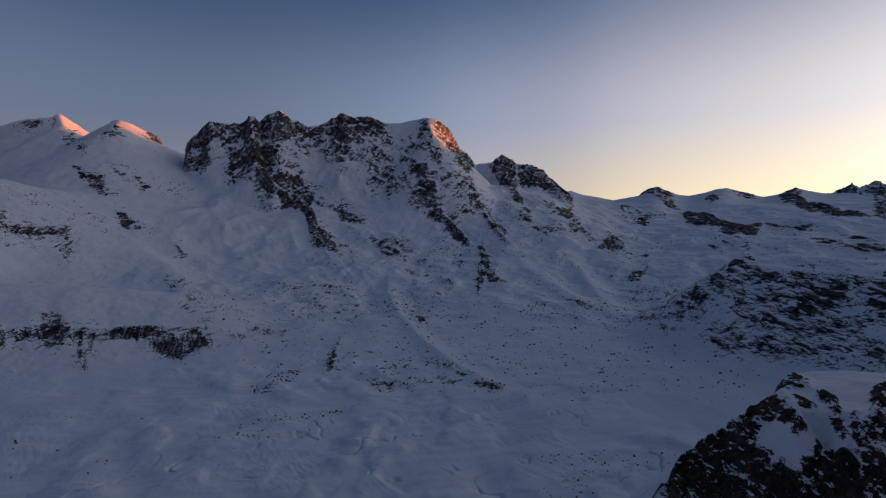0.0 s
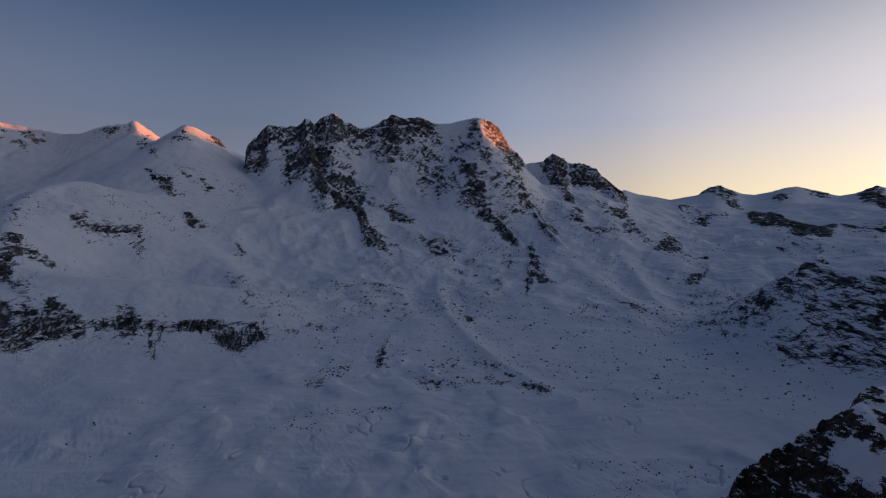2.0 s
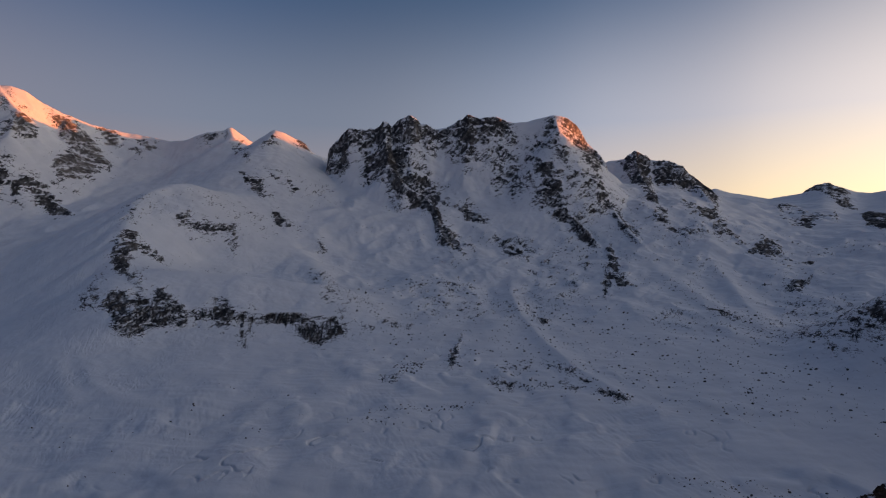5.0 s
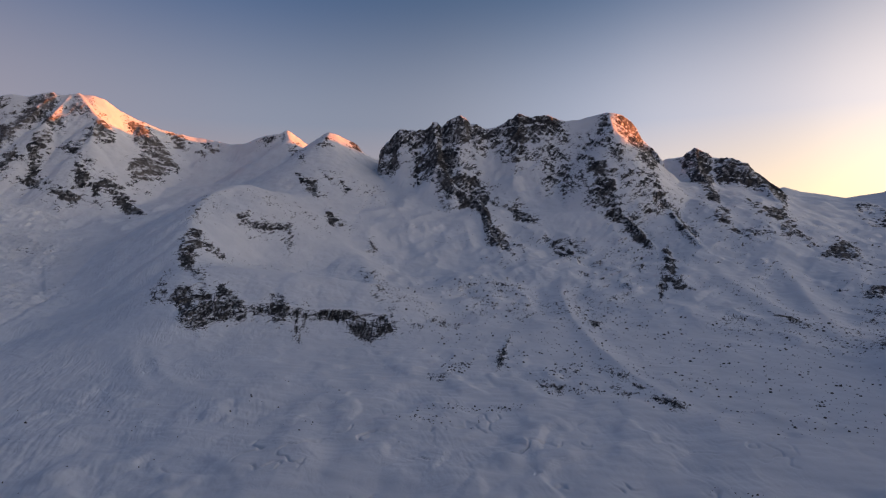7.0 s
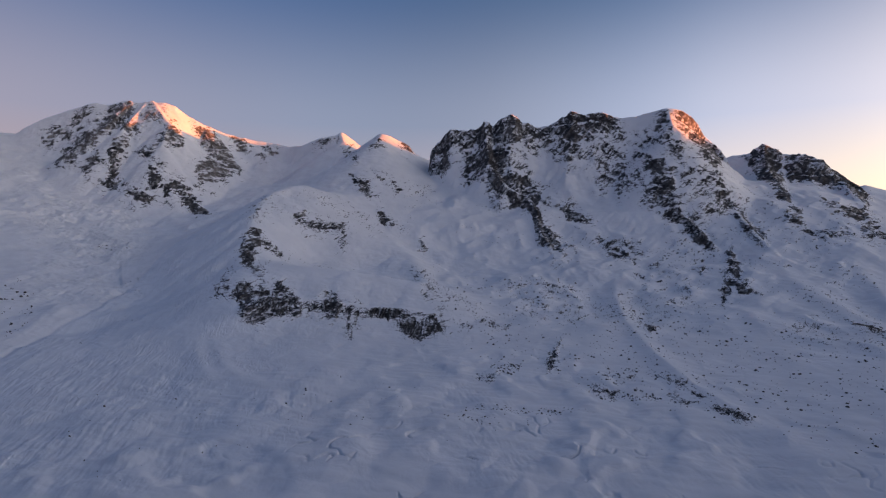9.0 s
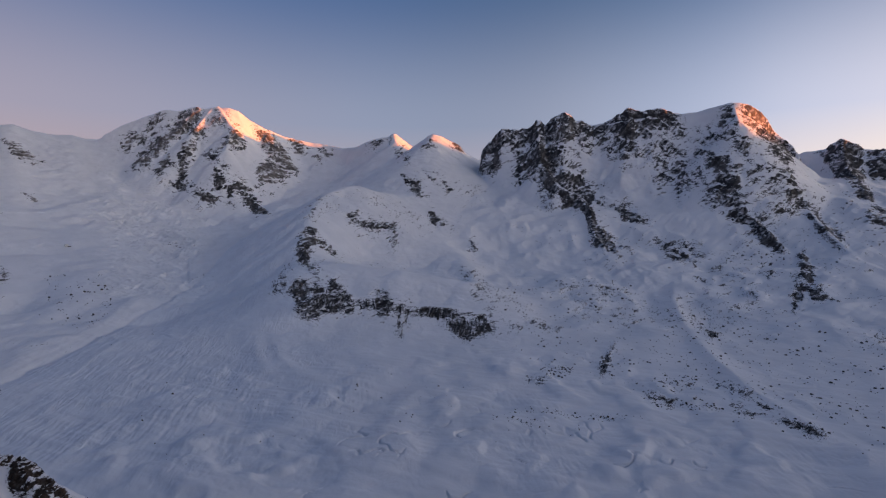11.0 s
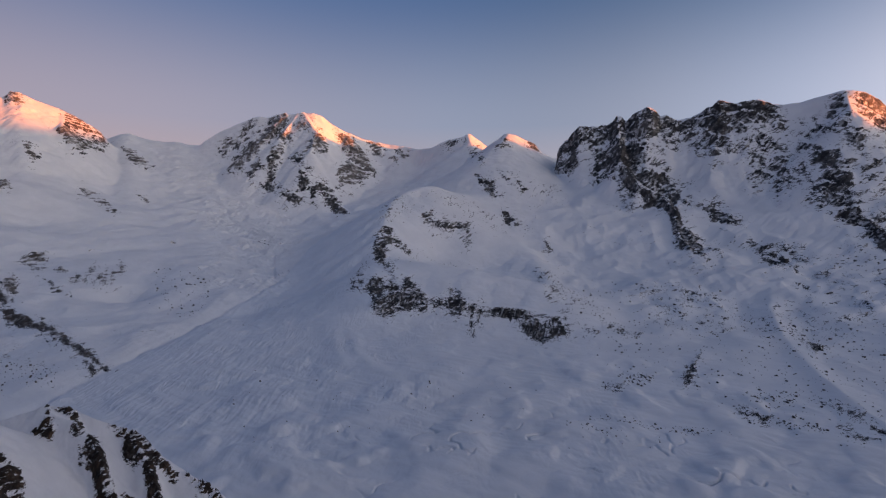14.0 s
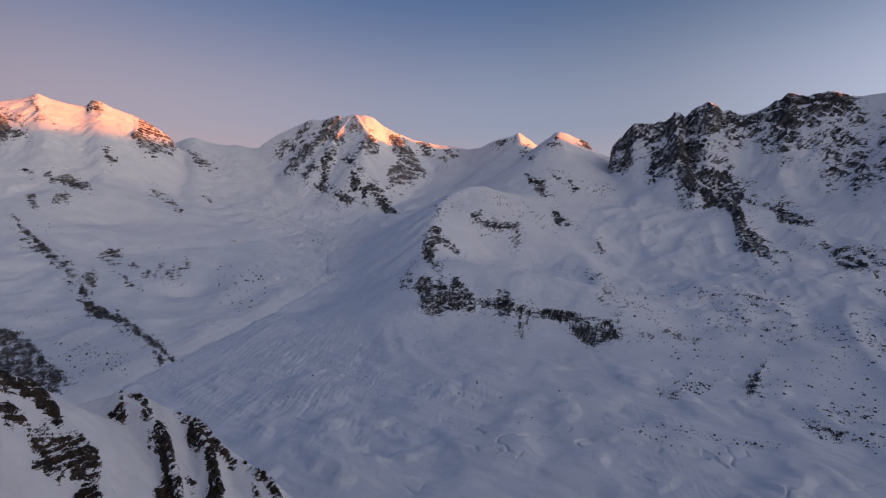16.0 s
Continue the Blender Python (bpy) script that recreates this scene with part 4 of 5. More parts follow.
    ("debris", 0.95, "debris", [(-78.16, 1146), (-77.15, 1087), (-77.34, 1049), (-78.21, 1095)]),
    ("outcrop", 1.05, "debris", [(-90.23, 1468), (-87.69, 1354), (-86.54, 1175), (-84.61, 997), (-86.39, 984), (-88.34, 1034), (-90.46, 1159)]),
]
# fields of loose stones: share covered, outline
SCREE = [
    (0.4, [(-23.57, 756), (-15.35, 752), (-12, 771), (-8.09, 791), (-8.08, 774), (-11.99, 750), (-15.34, 738), (-23.57, 742)]),
    (0.4, [(-9.43, 882), (-5.91, 859), (-2.53, 865), (1, 871), (1.01, 856), (-2.51, 840), (-6.21, 834), (-9.42, 861)]),
    (0.15, [(-8.19, 986), (-3.81, 973), (-2.53, 870), (-4.97, 858), (-8.15, 897)]),
    (0.15, [(-20.82, 958), (-17.42, 961), (-16.06, 898), (-20.14, 893)]),
    (0.1, [(-26.33, 716), (-15.33, 711), (-15.33, 692), (-26.34, 687)]),
    (0.4, [(9.66, 615), (17.21, 634), (22.72, 666), (22.74, 649), (17.23, 620), (9.67, 598)]),
    (0.01, [(-65.32, 1005), (-32.09, 844), (-32.01, 718), (-65.69, 598)]),
    (0.02, [(-43.24, 1079), (-24.9, 745), (-15.14, 739), (-15.21, 655), (-30.56, 640), (-43.7, 752)]),
    (0.24, [(-5.67, 1507), (5.12, 1408), (14.33, 1325), (26.09, 1763), (29.91, 1169), (34.98, 1066), (33.27, 889), (14.53, 775), (-9.83, 831), (-9.73, 1120)]),
    (0.13, [(-25.44, 1705), (-9.63, 1647), (-8.49, 829), (-17.59, 857), (-25.71, 1110)]),
    (0.3, [(1.07, 510), (10.04, 556), (17.22, 624), (22.72, 662), (26.73, 686), (26.28, 615), (21.01, 592), (17.34, 532)]),
    (0.2, [(-85.73, 1279), (-79.1, 1095), (-79.66, 1006), (-85.95, 1011)]),
    (0.13, [(-72.5, 2050), (-68, 1950), (-65.2, 1640), (-68.2, 1400), (-72.5, 1480)]),
]
# crests of the two near crags
NEAR = {
    "left": [(-93.75, 150, -32.4), (-91.82, 150, -34.9), (-89.82, 150, -41.5), (-87.63, 150, -46.4), (-85.84, 150, -48.7), (-83.9, 148, -47.9), (-81.85, 146, -46.6), (-81.38, 145, -45.8), (-80.44, 144, -46), (-79.26, 142, -46.9), (-76.81, 138, -50.1), (-75.28, 136, -52.5), (-73.69, 134, -54.2), (-72.37, 130, -57.3), (-71.01, 127, -60.3), (-69.3, 124, -62.4), (-68.14, 122, -64.2), (-66.94, 121, -65.5), (-66.23, 119, -67.4), (-65.78, 117, -69.8), (-64.93, 113, -74.7), (-64.08, 108, -79.8)],
    "right": [(22.43, 120, -80.3), (23.8, 124, -73.3), (24.89, 127, -69.7), (25.83, 128, -67.4), (26.6, 130, -63), (27.56, 132, -61.4), (28.86, 134, -58.7), (30.4, 136, -56.4), (31.37, 138, -54), (32.34, 140, -52.1), (33.28, 142, -50.4), (33.88, 143, -51.7), (34.3, 145, -49.2), (34.93, 148, -48.4), (35.26, 152, -47.2), (35.76, 156, -45.8), (36.58, 160, -44.6), (38.09, 163, -44), (39.74, 164, -43), (41.33, 164, -42.2), (43.14, 164, -41.4), (45.68, 164, -40.8), (49.16, 164, -39.8)],
}
NEAR_SPURS = {
    "left": [(1, 1, 2, [(-91.79, 132, -29.6), (-89.02, 134, -34.8), (-87.54, 135, -38), (-86.5, 137, -42.7), (-85.6, 135.2, -46.7), (-83.68, 129.3, -52.3), (-83.26, 125.5, -55.8), (-82.84, 120.7, -61.4)]),
        (1.2, 0.5, 1, [(-81.38, 144.8, -46.1), (-79.31, 137.9, -48.7), (-77.69, 131, -53.1), (-77.03, 125.1, -57.1), (-76.27, 117.9, -63.4)]),
        (1.2, 0.5, 1, [(-74.51, 133.1, -53.8), (-73.36, 126.6, -57.8), (-72.54, 119.9, -62.6), (-72.26, 114.8, -66.6)])],
    "right": [(1.2, 0.8, 2, [(34.21, 144.6, -49.6), (34.81, 135.1, -47.9), (34.11, 132.3, -52.8), (35.4, 126.6, -55.5), (36.91, 118.3, -57.5)]),
        (1.3, 0.5, 1, [(38.71, 142.9, -44), (40.12, 133.1, -42.8), (40.64, 126.6, -45.7), (40.93, 124.3, -48.8)]),
        (1.3, 0.5, 1.5, [(43.22, 147.4, -41.1), (42.29, 127.6, -40.8), (41.66, 123.1, -45.5), (42.18, 120.3, -49.7), (42.54, 117, -54.7)]),
        (1.3, 0.5, 1, [(35.76, 147.1, -45.7), (36.71, 134.1, -44), (37.48, 124.8, -45.8), (37.76, 125, -48.2)])],
}
NEAR_ROCKS = {
    "left": [
        ("boulder", 0.95, "crag", [(-82.33, 141.4), (-81.47, 140.9), (-81.05, 142.2), (-81.11, 144.1), (-80.58, 147.1), (-80.77, 141.5), (-80.49, 139.1), (-80.91, 137.8), (-81.76, 138.7)]),
        ("rock_rib", 0.85, "crag", [(-80.45, 143.6), (-79.25, 145), (-78.62, 139.2), (-78.29, 134.8), (-78.78, 134.8), (-79.32, 137.6), (-79.76, 141.8)]),
        ("rock_rib", 0.78, "streak", [(-78.09, 135.2), (-77.29, 135), (-76.88, 128.5), (-76.68, 124.6), (-76.25, 121.3), (-76.02, 115.7), (-78.05, 115.4), (-78.72, 119), (-77.63, 122.8), (-77.78, 127.3), (-78.36, 129.2)]),
        ("rock_rib", 0.4, "crag", [(-78.8, 132.2), (-77.68, 131.5), (-77.76, 128.1), (-78.71, 129.8)]),
        ("rock_crest", 0.78, "crag", [(-76.81, 141), (-75.27, 139), (-73.57, 136.6), (-72.53, 130.5), (-71.46, 127.5), (-70.64, 124.8), (-71.08, 123.7), (-71.89, 126.1), (-73.24, 127.4), (-74.36, 127.4), (-75.23, 130.8), (-75.16, 134.1), (-76.43, 136.2)]),
        ("rock_rib", 0.88, "streak", [(-73.64, 126.6), (-72.76, 127.6), (-72.26, 120.2), (-71.99, 114.2), (-73.73, 116.3), (-73.3, 121.9)]),
        ("rock_crest", 0.82, "crag", [(-69.99, 125.1), (-68.42, 139.6), (-66.8, 123.6), (-66.1, 142.1), (-65.68, 115.6), (-66.74, 115.3), (-67.39, 119.5), (-68.58, 121)]),
        ("outcrop", 0.8, "crag", [(-75.66, 122), (-74.72, 121.7), (-74.92, 120.1)]),
        ("outcrop", 0.7, "crag", [(-68.9, 120.2), (-68.22, 118), (-68.85, 116.8)]),
        ("rock_crest", 0.95, "crag", [(-91.73, 135.1), (-90.74, 135.7), (-89.71, 136.5), (-88.67, 132.6), (-87.51, 138.1), (-86.52, 132), (-85.67, 128.4), (-86.12, 126.1), (-86.9, 127), (-87.98, 130.1), (-88.72, 130.7), (-89.83, 128.6), (-91.93, 126.9), (-91.83, 130.1)]),
        ("outcrop", 0.9, "crag", [(-91.29, 125.4), (-89.89, 126.2), (-88.8, 126.8), (-88.22, 125), (-89.23, 123.9), (-91.39, 122.4)]),
        ("outcrop", 0.95, "crag", [(-89.71, 122.1), (-89.27, 122.5), (-89.43, 121.6)]),
        ("rock_crest", 0.75, "crag", [(-88.29, 123.6), (-86.95, 125.1), (-86.2, 123.2), (-84.9, 125.6), (-84.07, 125.3), (-83.17, 123), (-83.03, 119.6), (-83.54, 117.4), (-82.65, 112.6), (-84.27, 112.3), (-85.82, 111.6), (-84.73, 116.8), (-85.73, 118.3), (-86.41, 116.2), (-86.64, 118), (-88.03, 116.6), (-87.36, 120.4), (-88.11, 120.7)]),
    ],
    "right": [
        ("rock_face", 0.92, "crag", [(23.51, 131.6), (25.07, 141.2), (26.59, 133), (28.26, 136.1), (29.88, 151.3), (31.61, 141.5), (33.26, 145), (34.29, 147.9), (34.18, 131.9), (34.07, 127.5), (35.39, 121.1), (36.81, 118.8), (37.73, 118), (38.54, 114.6), (36.68, 113.9), (34.73, 114), (32.68, 115.1), (30.54, 117.9), (28.29, 122.3), (25.95, 123.4)]),
        ("rock_crest", 0.97, "crag", [(33.86, 148), (34.88, 147.2), (36.16, 133.1), (37.08, 129.1), (37.83, 127), (37.83, 123.7), (36.99, 123.7), (36.59, 127.2), (35.45, 131.5), (34.18, 134.1)]),
        ("rock_crest", 0.65, "crag", [(35.63, 157.9), (36.36, 161.9), (37.79, 154.9), (38.05, 146.3), (36.44, 145.6), (34.96, 151.1)]),
        ("outcrop", 0.92, "crag", [(36.46, 142.9), (37.57, 140.1), (38.68, 134.2), (38.28, 131.3), (37.09, 133.1)]),
        ("rock_rib", 0.92, "crag", [(38.52, 145.9), (39.87, 141.8), (40.44, 131.2), (40.92, 125.4), (40.46, 125.3), (39.9, 129.7), (39.43, 133.9), (38.77, 138.6)]),
        ("rock_face", 0.92, "crag", [(40.87, 131.6), (41.33, 132.6), (41.83, 126.5), (42.47, 129), (43.3, 137), (44.73, 143.6), (46.1, 149.5), (46.23, 131.7), (46.37, 128), (44.97, 127.7), (43.5, 124.1), (42.63, 123.5), (41.61, 122.1), (41.17, 124.6)]),
        ("rock_face", 0.97, "crag", [(42.29, 149.5), (43.19, 154), (44.65, 156.7), (46.04, 159.6), (46.16, 140.6), (44.77, 137.5), (43.32, 134.1), (42.38, 131.1)]),
        ("rock_face", 0.85, "streak", [(37.55, 120.3), (38.71, 121.5), (39.3, 124), (40.14, 122.6), (41.71, 121.6), (43.52, 123.7), (44.98, 127.6), (46.37, 128.1), (46.51, 124.3), (46.66, 120.7), (45.09, 118.3), (43.41, 116.1), (41.65, 114.6), (39.78, 114.3), (37.8, 114.3), (37.67, 117.2)]),
        ("outcrop", 0.9, "crag", [(38.53, 125.5), (38.98, 125.8), (38.96, 122), (38.51, 122)]),
    ],
}



def flow_lines(x, y, heading, length, width, seed):
    """Noise drawn out along a heading, in degrees to the right of +y."""
    h = math.radians(heading)
    return fbm((x * math.cos(h) - y * math.sin(h)) / width, (x * math.sin(h) + y * math.cos(h)) / length, 1.0, 3, seed)


ICE_EDGE = [(-85, 880), (-81, 960), (-78.6, 1018), (-75.6, 1082), (-72.9, 1182), (-69.6, 1274), (-66.7, 1412), (-64.5, 1504), (-61.8, 1614), (-59.2, 1750), (-57.3, 1950), (-55, 2150), (-52, 2150)]


def past_edge(bearing, reach):
    """Metres past the edge where the moving ice meets its bank."""
    return reach - np.interp(bearing, *zip(*ICE_EDGE)) - 9 * fbm(bearing, bearing * 0, 2.5, 3, 92)


def ice_side(bearing, reach):
    return 1 - smoothstep(-14, 6, past_edge(bearing, reach))


def snow_relief(bearing, reach, x, y):
    """Drifts, hollows and hummocks on the snowfields and glaciers."""
    far = smoothstep(850, 1700, reach)
    z = far * (36 * fbm(x, y, 360, 3, 3) + 13 * fbm(x, y, 170, 3, 4, 0.34, True) + 6.0 * fbm(x, y, 85, 2, 5, 0.4))
    slope = smoothstep(1150, 1700, reach) * (1 - smoothstep(2600, 3200, reach))
    z += slope * 3.4 * flow_lines(x, y, 25, 150, 26, 60) * smoothstep(-25, -5, bearing)
    z += slope * 1.8 * flow_lines(x, y, -30, 130, 28, 61)
    # hummocks and open cracks on the flat ice
    near = 1 - smoothstep(780, 1150, reach)
    heap = fbm(x + 14 * fbm(x, y, 60, 2, 70), y, 110, 2, 71) + 0.5 * flow_lines(x, y, 75, 190, 42, 69)
    some = smoothstep(-0.1, 0.3, fbm(x, y, 200, 2, 73))
    z += near * (10 * heap + (0.4 + some) * (4.5 * smoothstep(-0.1, 0.3, fbm(x, y, 70, 2, 72)) + 1.0 * fbm(x, y, 22, 3, 74)))
    # short wind waves, and open curling cracks in the flat ice
    wave = smoothstep(0.05, 0.4, fbm(x, y, 170, 2, 75))
    z += near * wave * (1.0 * flow_lines(x, y, 318, 26, 6, 76))
    curl = np.exp(-(fbm(x, y, 46, 2, 78) / 0.04) ** 2) * smoothstep(0.17, 0.32, fbm(x, y, 75, 2, 79))
    z -= near * smoothstep(-60, -35, bearing) * 4.5 * (1 - smoothstep(640, 820, reach)) * curl
    # the bank along the ice
    bank = past_edge(bearing, reach) * 0.75
    z += (1 - smoothstep(-62, -57, bearing)) * (7 * smoothstep(-5, 75, bank) * (1 - smoothstep(70, 240, bank)) + 3 * fbm(x, y, 70, 3, 93) * smoothstep(0, 60, bank) * (1 - smoothstep(150, 300, bank)) - 2.5 * np.exp(-(bank / 12) ** 2))
    # the tongue of ice that comes down between the high peaks
    tongue = smoothstep(-79, -73, bearing) * (1 - smoothstep(-55, -50, bearing)) * smoothstep(560, 760, reach) * (1 - smoothstep(1700, 2300, reach))
    z += tongue * (1.3 * flow_lines(x, y, 318, 170, 19, 62) + 1.5 * flow_lines(x, y, 318, 34, 6.5, 63) * (1 - smoothstep(1250, 1600, reach)) * smoothstep(-0.15, 0.25, fbm(x, y, 190, 2, 68)))
    fall = smoothstep(-69, -66, bearing) * (1 - smoothstep(-60, -55, bearing)) * smoothstep(1500, 1800, reach) * (1 - smoothstep(3700, 4300, reach))
    z += fall * (12 * fbm(x, y, 60, 4, 64, 0.6, True) + 3.0 * fbm(x, y, 18, 2, 65))
    z -= fall * 9 * np.exp(-(flow_lines(x, y, 60, 95, 26, 66) / 0.07) ** 2) * smoothstep(-0.1, 0.2, fbm(x, y, 210, 2, 67))
    return z


def land(bearing, reach, spurs=True, detail=True):
    """Height of the land."""
    x, y = place(bearing, reach)
    z = bed(bearing, reach)
    if detail:
        z = z + snow_relief(bearing, reach, x, y)
    for name, (front, back, round_top, blend, jag, rows) in CRESTS.items():
        cb, cr, cz = np.array(sorted(rows), float).T
        m = (bearing > cb[0] - 14) & (bearing < cb[-1] + 14) & (reach > cr.min() - 2000)
        b, r = bearing[m], reach[m]
        fine = np.arange(cb[0] - 14, cb[-1] + 14, 0.05)
        levels = [np.interp(fine, cb, cz)]
        if detail:
            levels[0] = levels[0] + jag * (fbm(fine, fine * 0, 0.9, 5, 87, 0.65) + 0.4)
        line = np.interp(fine, cb, cr)
        for width in (13, 49):
            kern = np.hanning(width + 2)
            kern /= kern.sum()
            half = (len(kern) - 1) // 2
            levels.append(np.convolve(np.pad(levels[0], half, mode="edge"), kern, "valid"))
            line = np.convolve(np.pad(line, half, mode="edge"), kern, "valid")
        d = np.interp(b, fine, line) - r
        slope = np.where(d > 0, front, back)
        d = np.abs(d)
        if detail:
            wave = fbm(x[m], y[m], 210, 4, 81, 0.55, True) + 0.6 * fbm(x[m], y[m], 60, 3, 82)
            d = np.maximum(d + smoothstep(0, 150, d) * 26 * wave, 0)
        z0, z1, z2 = (np.interp(b, fine, q) for q in levels)
        p, q = smoothstep(0, 70, d), smoothstep(60, 320, d)
        high = (z0 * (1 - p) + z1 * p) * (1 - q) + z2 * q
        out = np.maximum(np.maximum(cb[0] - b, b - cb[-1]), 0)
        d = np.sqrt(d * d + round_top * round_top) - round_top
        z[m] = smooth_max(high - slope * d - np.radians(out) * r * 0.8, z[m], blend)
    if spurs:
        for slope, round_top, blend, rows in SPURS:
            bs, rs = [q[0] for q in rows], [q[1] for q in rows]
            m = (bearing > min(bs) - 18) & (bearing < max(bs) + 18) & (reach > min(rs) - 800) & (reach < max(rs) + 800)
            rough = 9 * fbm(x[m], y[m], 50, 4, 83, 0.55) + 12 * fbm(x[m], y[m], 130, 2, 88) if detail else 0.0
            z[m] = smooth_max(tent(x[m], y[m], rows, slope, round_top, rough, 40.0), z[m], blend)
    for b, r, wide, deep in DIPS:
        px, py = place(b, r)
        z = z - deep * np.exp(-((x - px) ** 2 + (y - py) ** 2) / wide ** 2)
    return z


def outcrop_land(bearing, reach, which, detail=True):
    """Height of one of the two near crags below the eye."""
    x, y = place(bearing, reach)
    rows = NEAR[which]
    b, r, z = np.array(sorted(rows), float).T
    cr, cz = np.interp(bearing, b, r), np.interp(bearing, b, z)
    if detail:
        cr = cr + 0.6 * fbm(bearing, bearing * 0, 1.3, 4, 77) * (1 - smoothstep(0, 3, cr - reach))
    d = cr - reach
    if which == "right":
        ledge = 32 * smoothstep(33.5, 38.0, bearing)
        drop = np.where(d < ledge, 0.02 * d, 0.02 * ledge + 1.15 * (d - ledge))
    else:
        drop = 0.85 * d
    h = np.where(d > 0, cz - drop, cz + 1.6 * d)
    for slope, round_top, blend, line in NEAR_SPURS[which]:
        rough = fbm(x, y, 5, 4, 84) if detail else 0.0
        h = smooth_max(tent(x, y, line, slope, round_top, rough, 4.0), h, blend)
    if detail:
        h = h + 1.0 * fbm(x, y, 22, 3, 85) * smoothstep(0, 12, d) + 0.25 * fbm(x, y, 5, 3, 86)
    return h


def blocks(u, v, size, seed):
    """Broken rock: a random height, 0 to 1, for each of the many uneven blocks that fill the plane."""
    u, v = u / size, v / size
    near, value = np.full(u.shape, 9.0), np.zeros(u.shape)
    iu, iv = np.floor(u).astype(np.int64), np.floor(v).astype(np.int64)
    for a in (-1, 0, 1):
        for b in (-1, 0, 1):
            p = PERM[(PERM[(iu + a + seed * 29) & 511] + iv + b) & 511]
            q = PERM[(p + 77) & 511]
            d = np.hypot(iu + a + 0.1 + 0.8 * p / 511 - u, iv + b + 0.1 + 0.8 * q / 511 - v)
            m = d < near
            near, value = np.where(m, d, near), np.where(m, PERM[(q + 191) & 511] / 511, value)
    return value


def inside(x, y, outline):
    """Distance into an outline, negative outside."""
    px, py = np.array(outline, float).T
    best = np.full(x.shape, 1e9)
    odd = np.zeros(x.shape, bool)
    for k in range(len(px)):
        ax, ay, bx, by = px[k - 1], py[k - 1], px[k], py[k]
        dx, dy = bx - ax, by - ay
        t = np.clip(((x - ax) * dx + (y - ay) * dy) / (dx * dx + dy * dy + 1e-9), 0, 1)
        best = np.minimum(best, np.hypot(x - ax - t * dx, y - ay - t * dy))
        cross = ((ay > y) != (by > y)) & (x < (bx - ax) * (y - ay) / (by - ay + 1e-12) + ax)
        odd ^= cross
    return np.where(odd, best, -best)


def even(v):
    """Noise spread evenly over 0 to 1."""
    return 1 / (1 + np.exp(-1.7 * v / max(float(np.std(v)), 1e-6)))


KINDS = ("crag", "band", "streak", "debris")


def rock_zones(bearing, reach, rocks, flat=0.4, halo=15.0):
    """How much bare rock is wanted at each place, the outcrop that it belongs to, and that outcrop's kind."""
    want = np.zeros(reach.shape)
    owner = np.full(reach.shape, -1)
    sort = np.zeros(reach.shape, int)
    for k, (name, dens, kind, outline) in enumerate(rocks):
        ob, orr = np.array(outline, float).T
        mid = orr.mean()
        i0, i1 = np.searchsorted(bearing[:, 0], [ob.min() - 1.2, ob.max() + 1.2])
        j0, j1 = np.searchsorted(reach[0], [orr.min() - 0.07 * mid, orr.max() + 0.07 * mid])
        if i1 - i0 < 2 or j1 - j0 < 2:
            continue
        s = (slice(i0, i1), slice(j0, j1))
        u, v = np.radians(bearing[s]) * mid, reach[s] * flat
        grain = 0.001 * mid
        wu = u + 6 * grain * fbm(u, v, 24 * grain, 4, 40 + k, 0.6)
        wv = v + 6 * grain * fbm(u, v, 24 * grain, 4, 90 + k, 0.6)
        d = inside(wu, wv, np.stack([np.radians(ob) * mid, orr * flat], 1))
        mask = np.maximum(smoothstep(-6.0 * grain, 6.0 * grain, d), 0.24 * smoothstep(-halo * grain, 0, d)) * (dens + 0.3 * dens * (1 - min(dens, 1)))
        more = mask > want[s]
        owner[s] = np.where(more & (d > 0), k, owner[s])
        sort[s] = np.where(more, KINDS.index(kind), sort[s])
        want[s] = np.maximum(want[s], mask)
    return want, owner, sort


def rougher(v, cells=9):
    """How far v lies above its mean over a small neighbourhood."""
    mean = v
    for axis in (0, 1):
        p = np.pad(mean, [(cells, cells) if a == axis else (0, 0) for a in (0, 1)], mode="edge")
        c = np.cumsum(p, axis=axis)
        c = np.concatenate([np.zeros_like(np.take(c, [0], axis)), c], axis)
        n = v.shape[axis]
        mean = (np.take(c, range(2 * cells + 1, 2 * cells + 1 + n), axis) - np.take(c, range(0, n), axis)) / (2 * cells + 1)
    return v - mean


def rock_cover(bearing, reach, z, steep, want, sort, coarse=1.0):
    """How bare each place is: the steeper and rougher spots of each outcrop shed their snow."""
    cover = np.zeros(reach.shape)
    for kind in range(4):
        m = (want > 0.01) & (sort == kind)
        if not m.any():
            continue
        r, h = reach[m], z[m]
        g = 0.001 * coarse * r
        u, up = np.radians(bearing[m]) * r / g, (h + 0.35 * r) / g
        if kind == 0:
            n = 0.9 * fbm(u + 0.45 * up, up * 0.5, 5.0, 3, 14, 0.65) + 0.9 * fbm(u, up * 0.7, 24.0, 3, 15)
        elif kind == 1:
            n = 0.9 * fbm(u * 0.35 + 0.1 * up, up + 0.25 * u, 6.0, 3, 6, 0.65) + 0.5 * fbm(u, up, 40.0, 2, 16)
        elif kind == 2:
            u = u + 0.8 * up * smoothstep(-74, -78, bearing[m])
            n = 1.0 * fbm(u, up * 0.16 + 0.1 * u, 5.0, 3, 7, 0.65) + 0.4 * fbm(u, up, 35.0, 2, 17)
        else:
            n = 0.9 * fbm(u, up * 0.3 - 0.3 * u, 8.0, 4, 8, 0.6)
        n = np.clip(steep[m] / (np.std(steep[m]) + 1e-6), -2, 2) * 0.2 - (0.25 if kind == 2 else 0.6) * n
        cover[m] = want[m] + n * smoothstep(0, 0.25, want[m])
    return cover


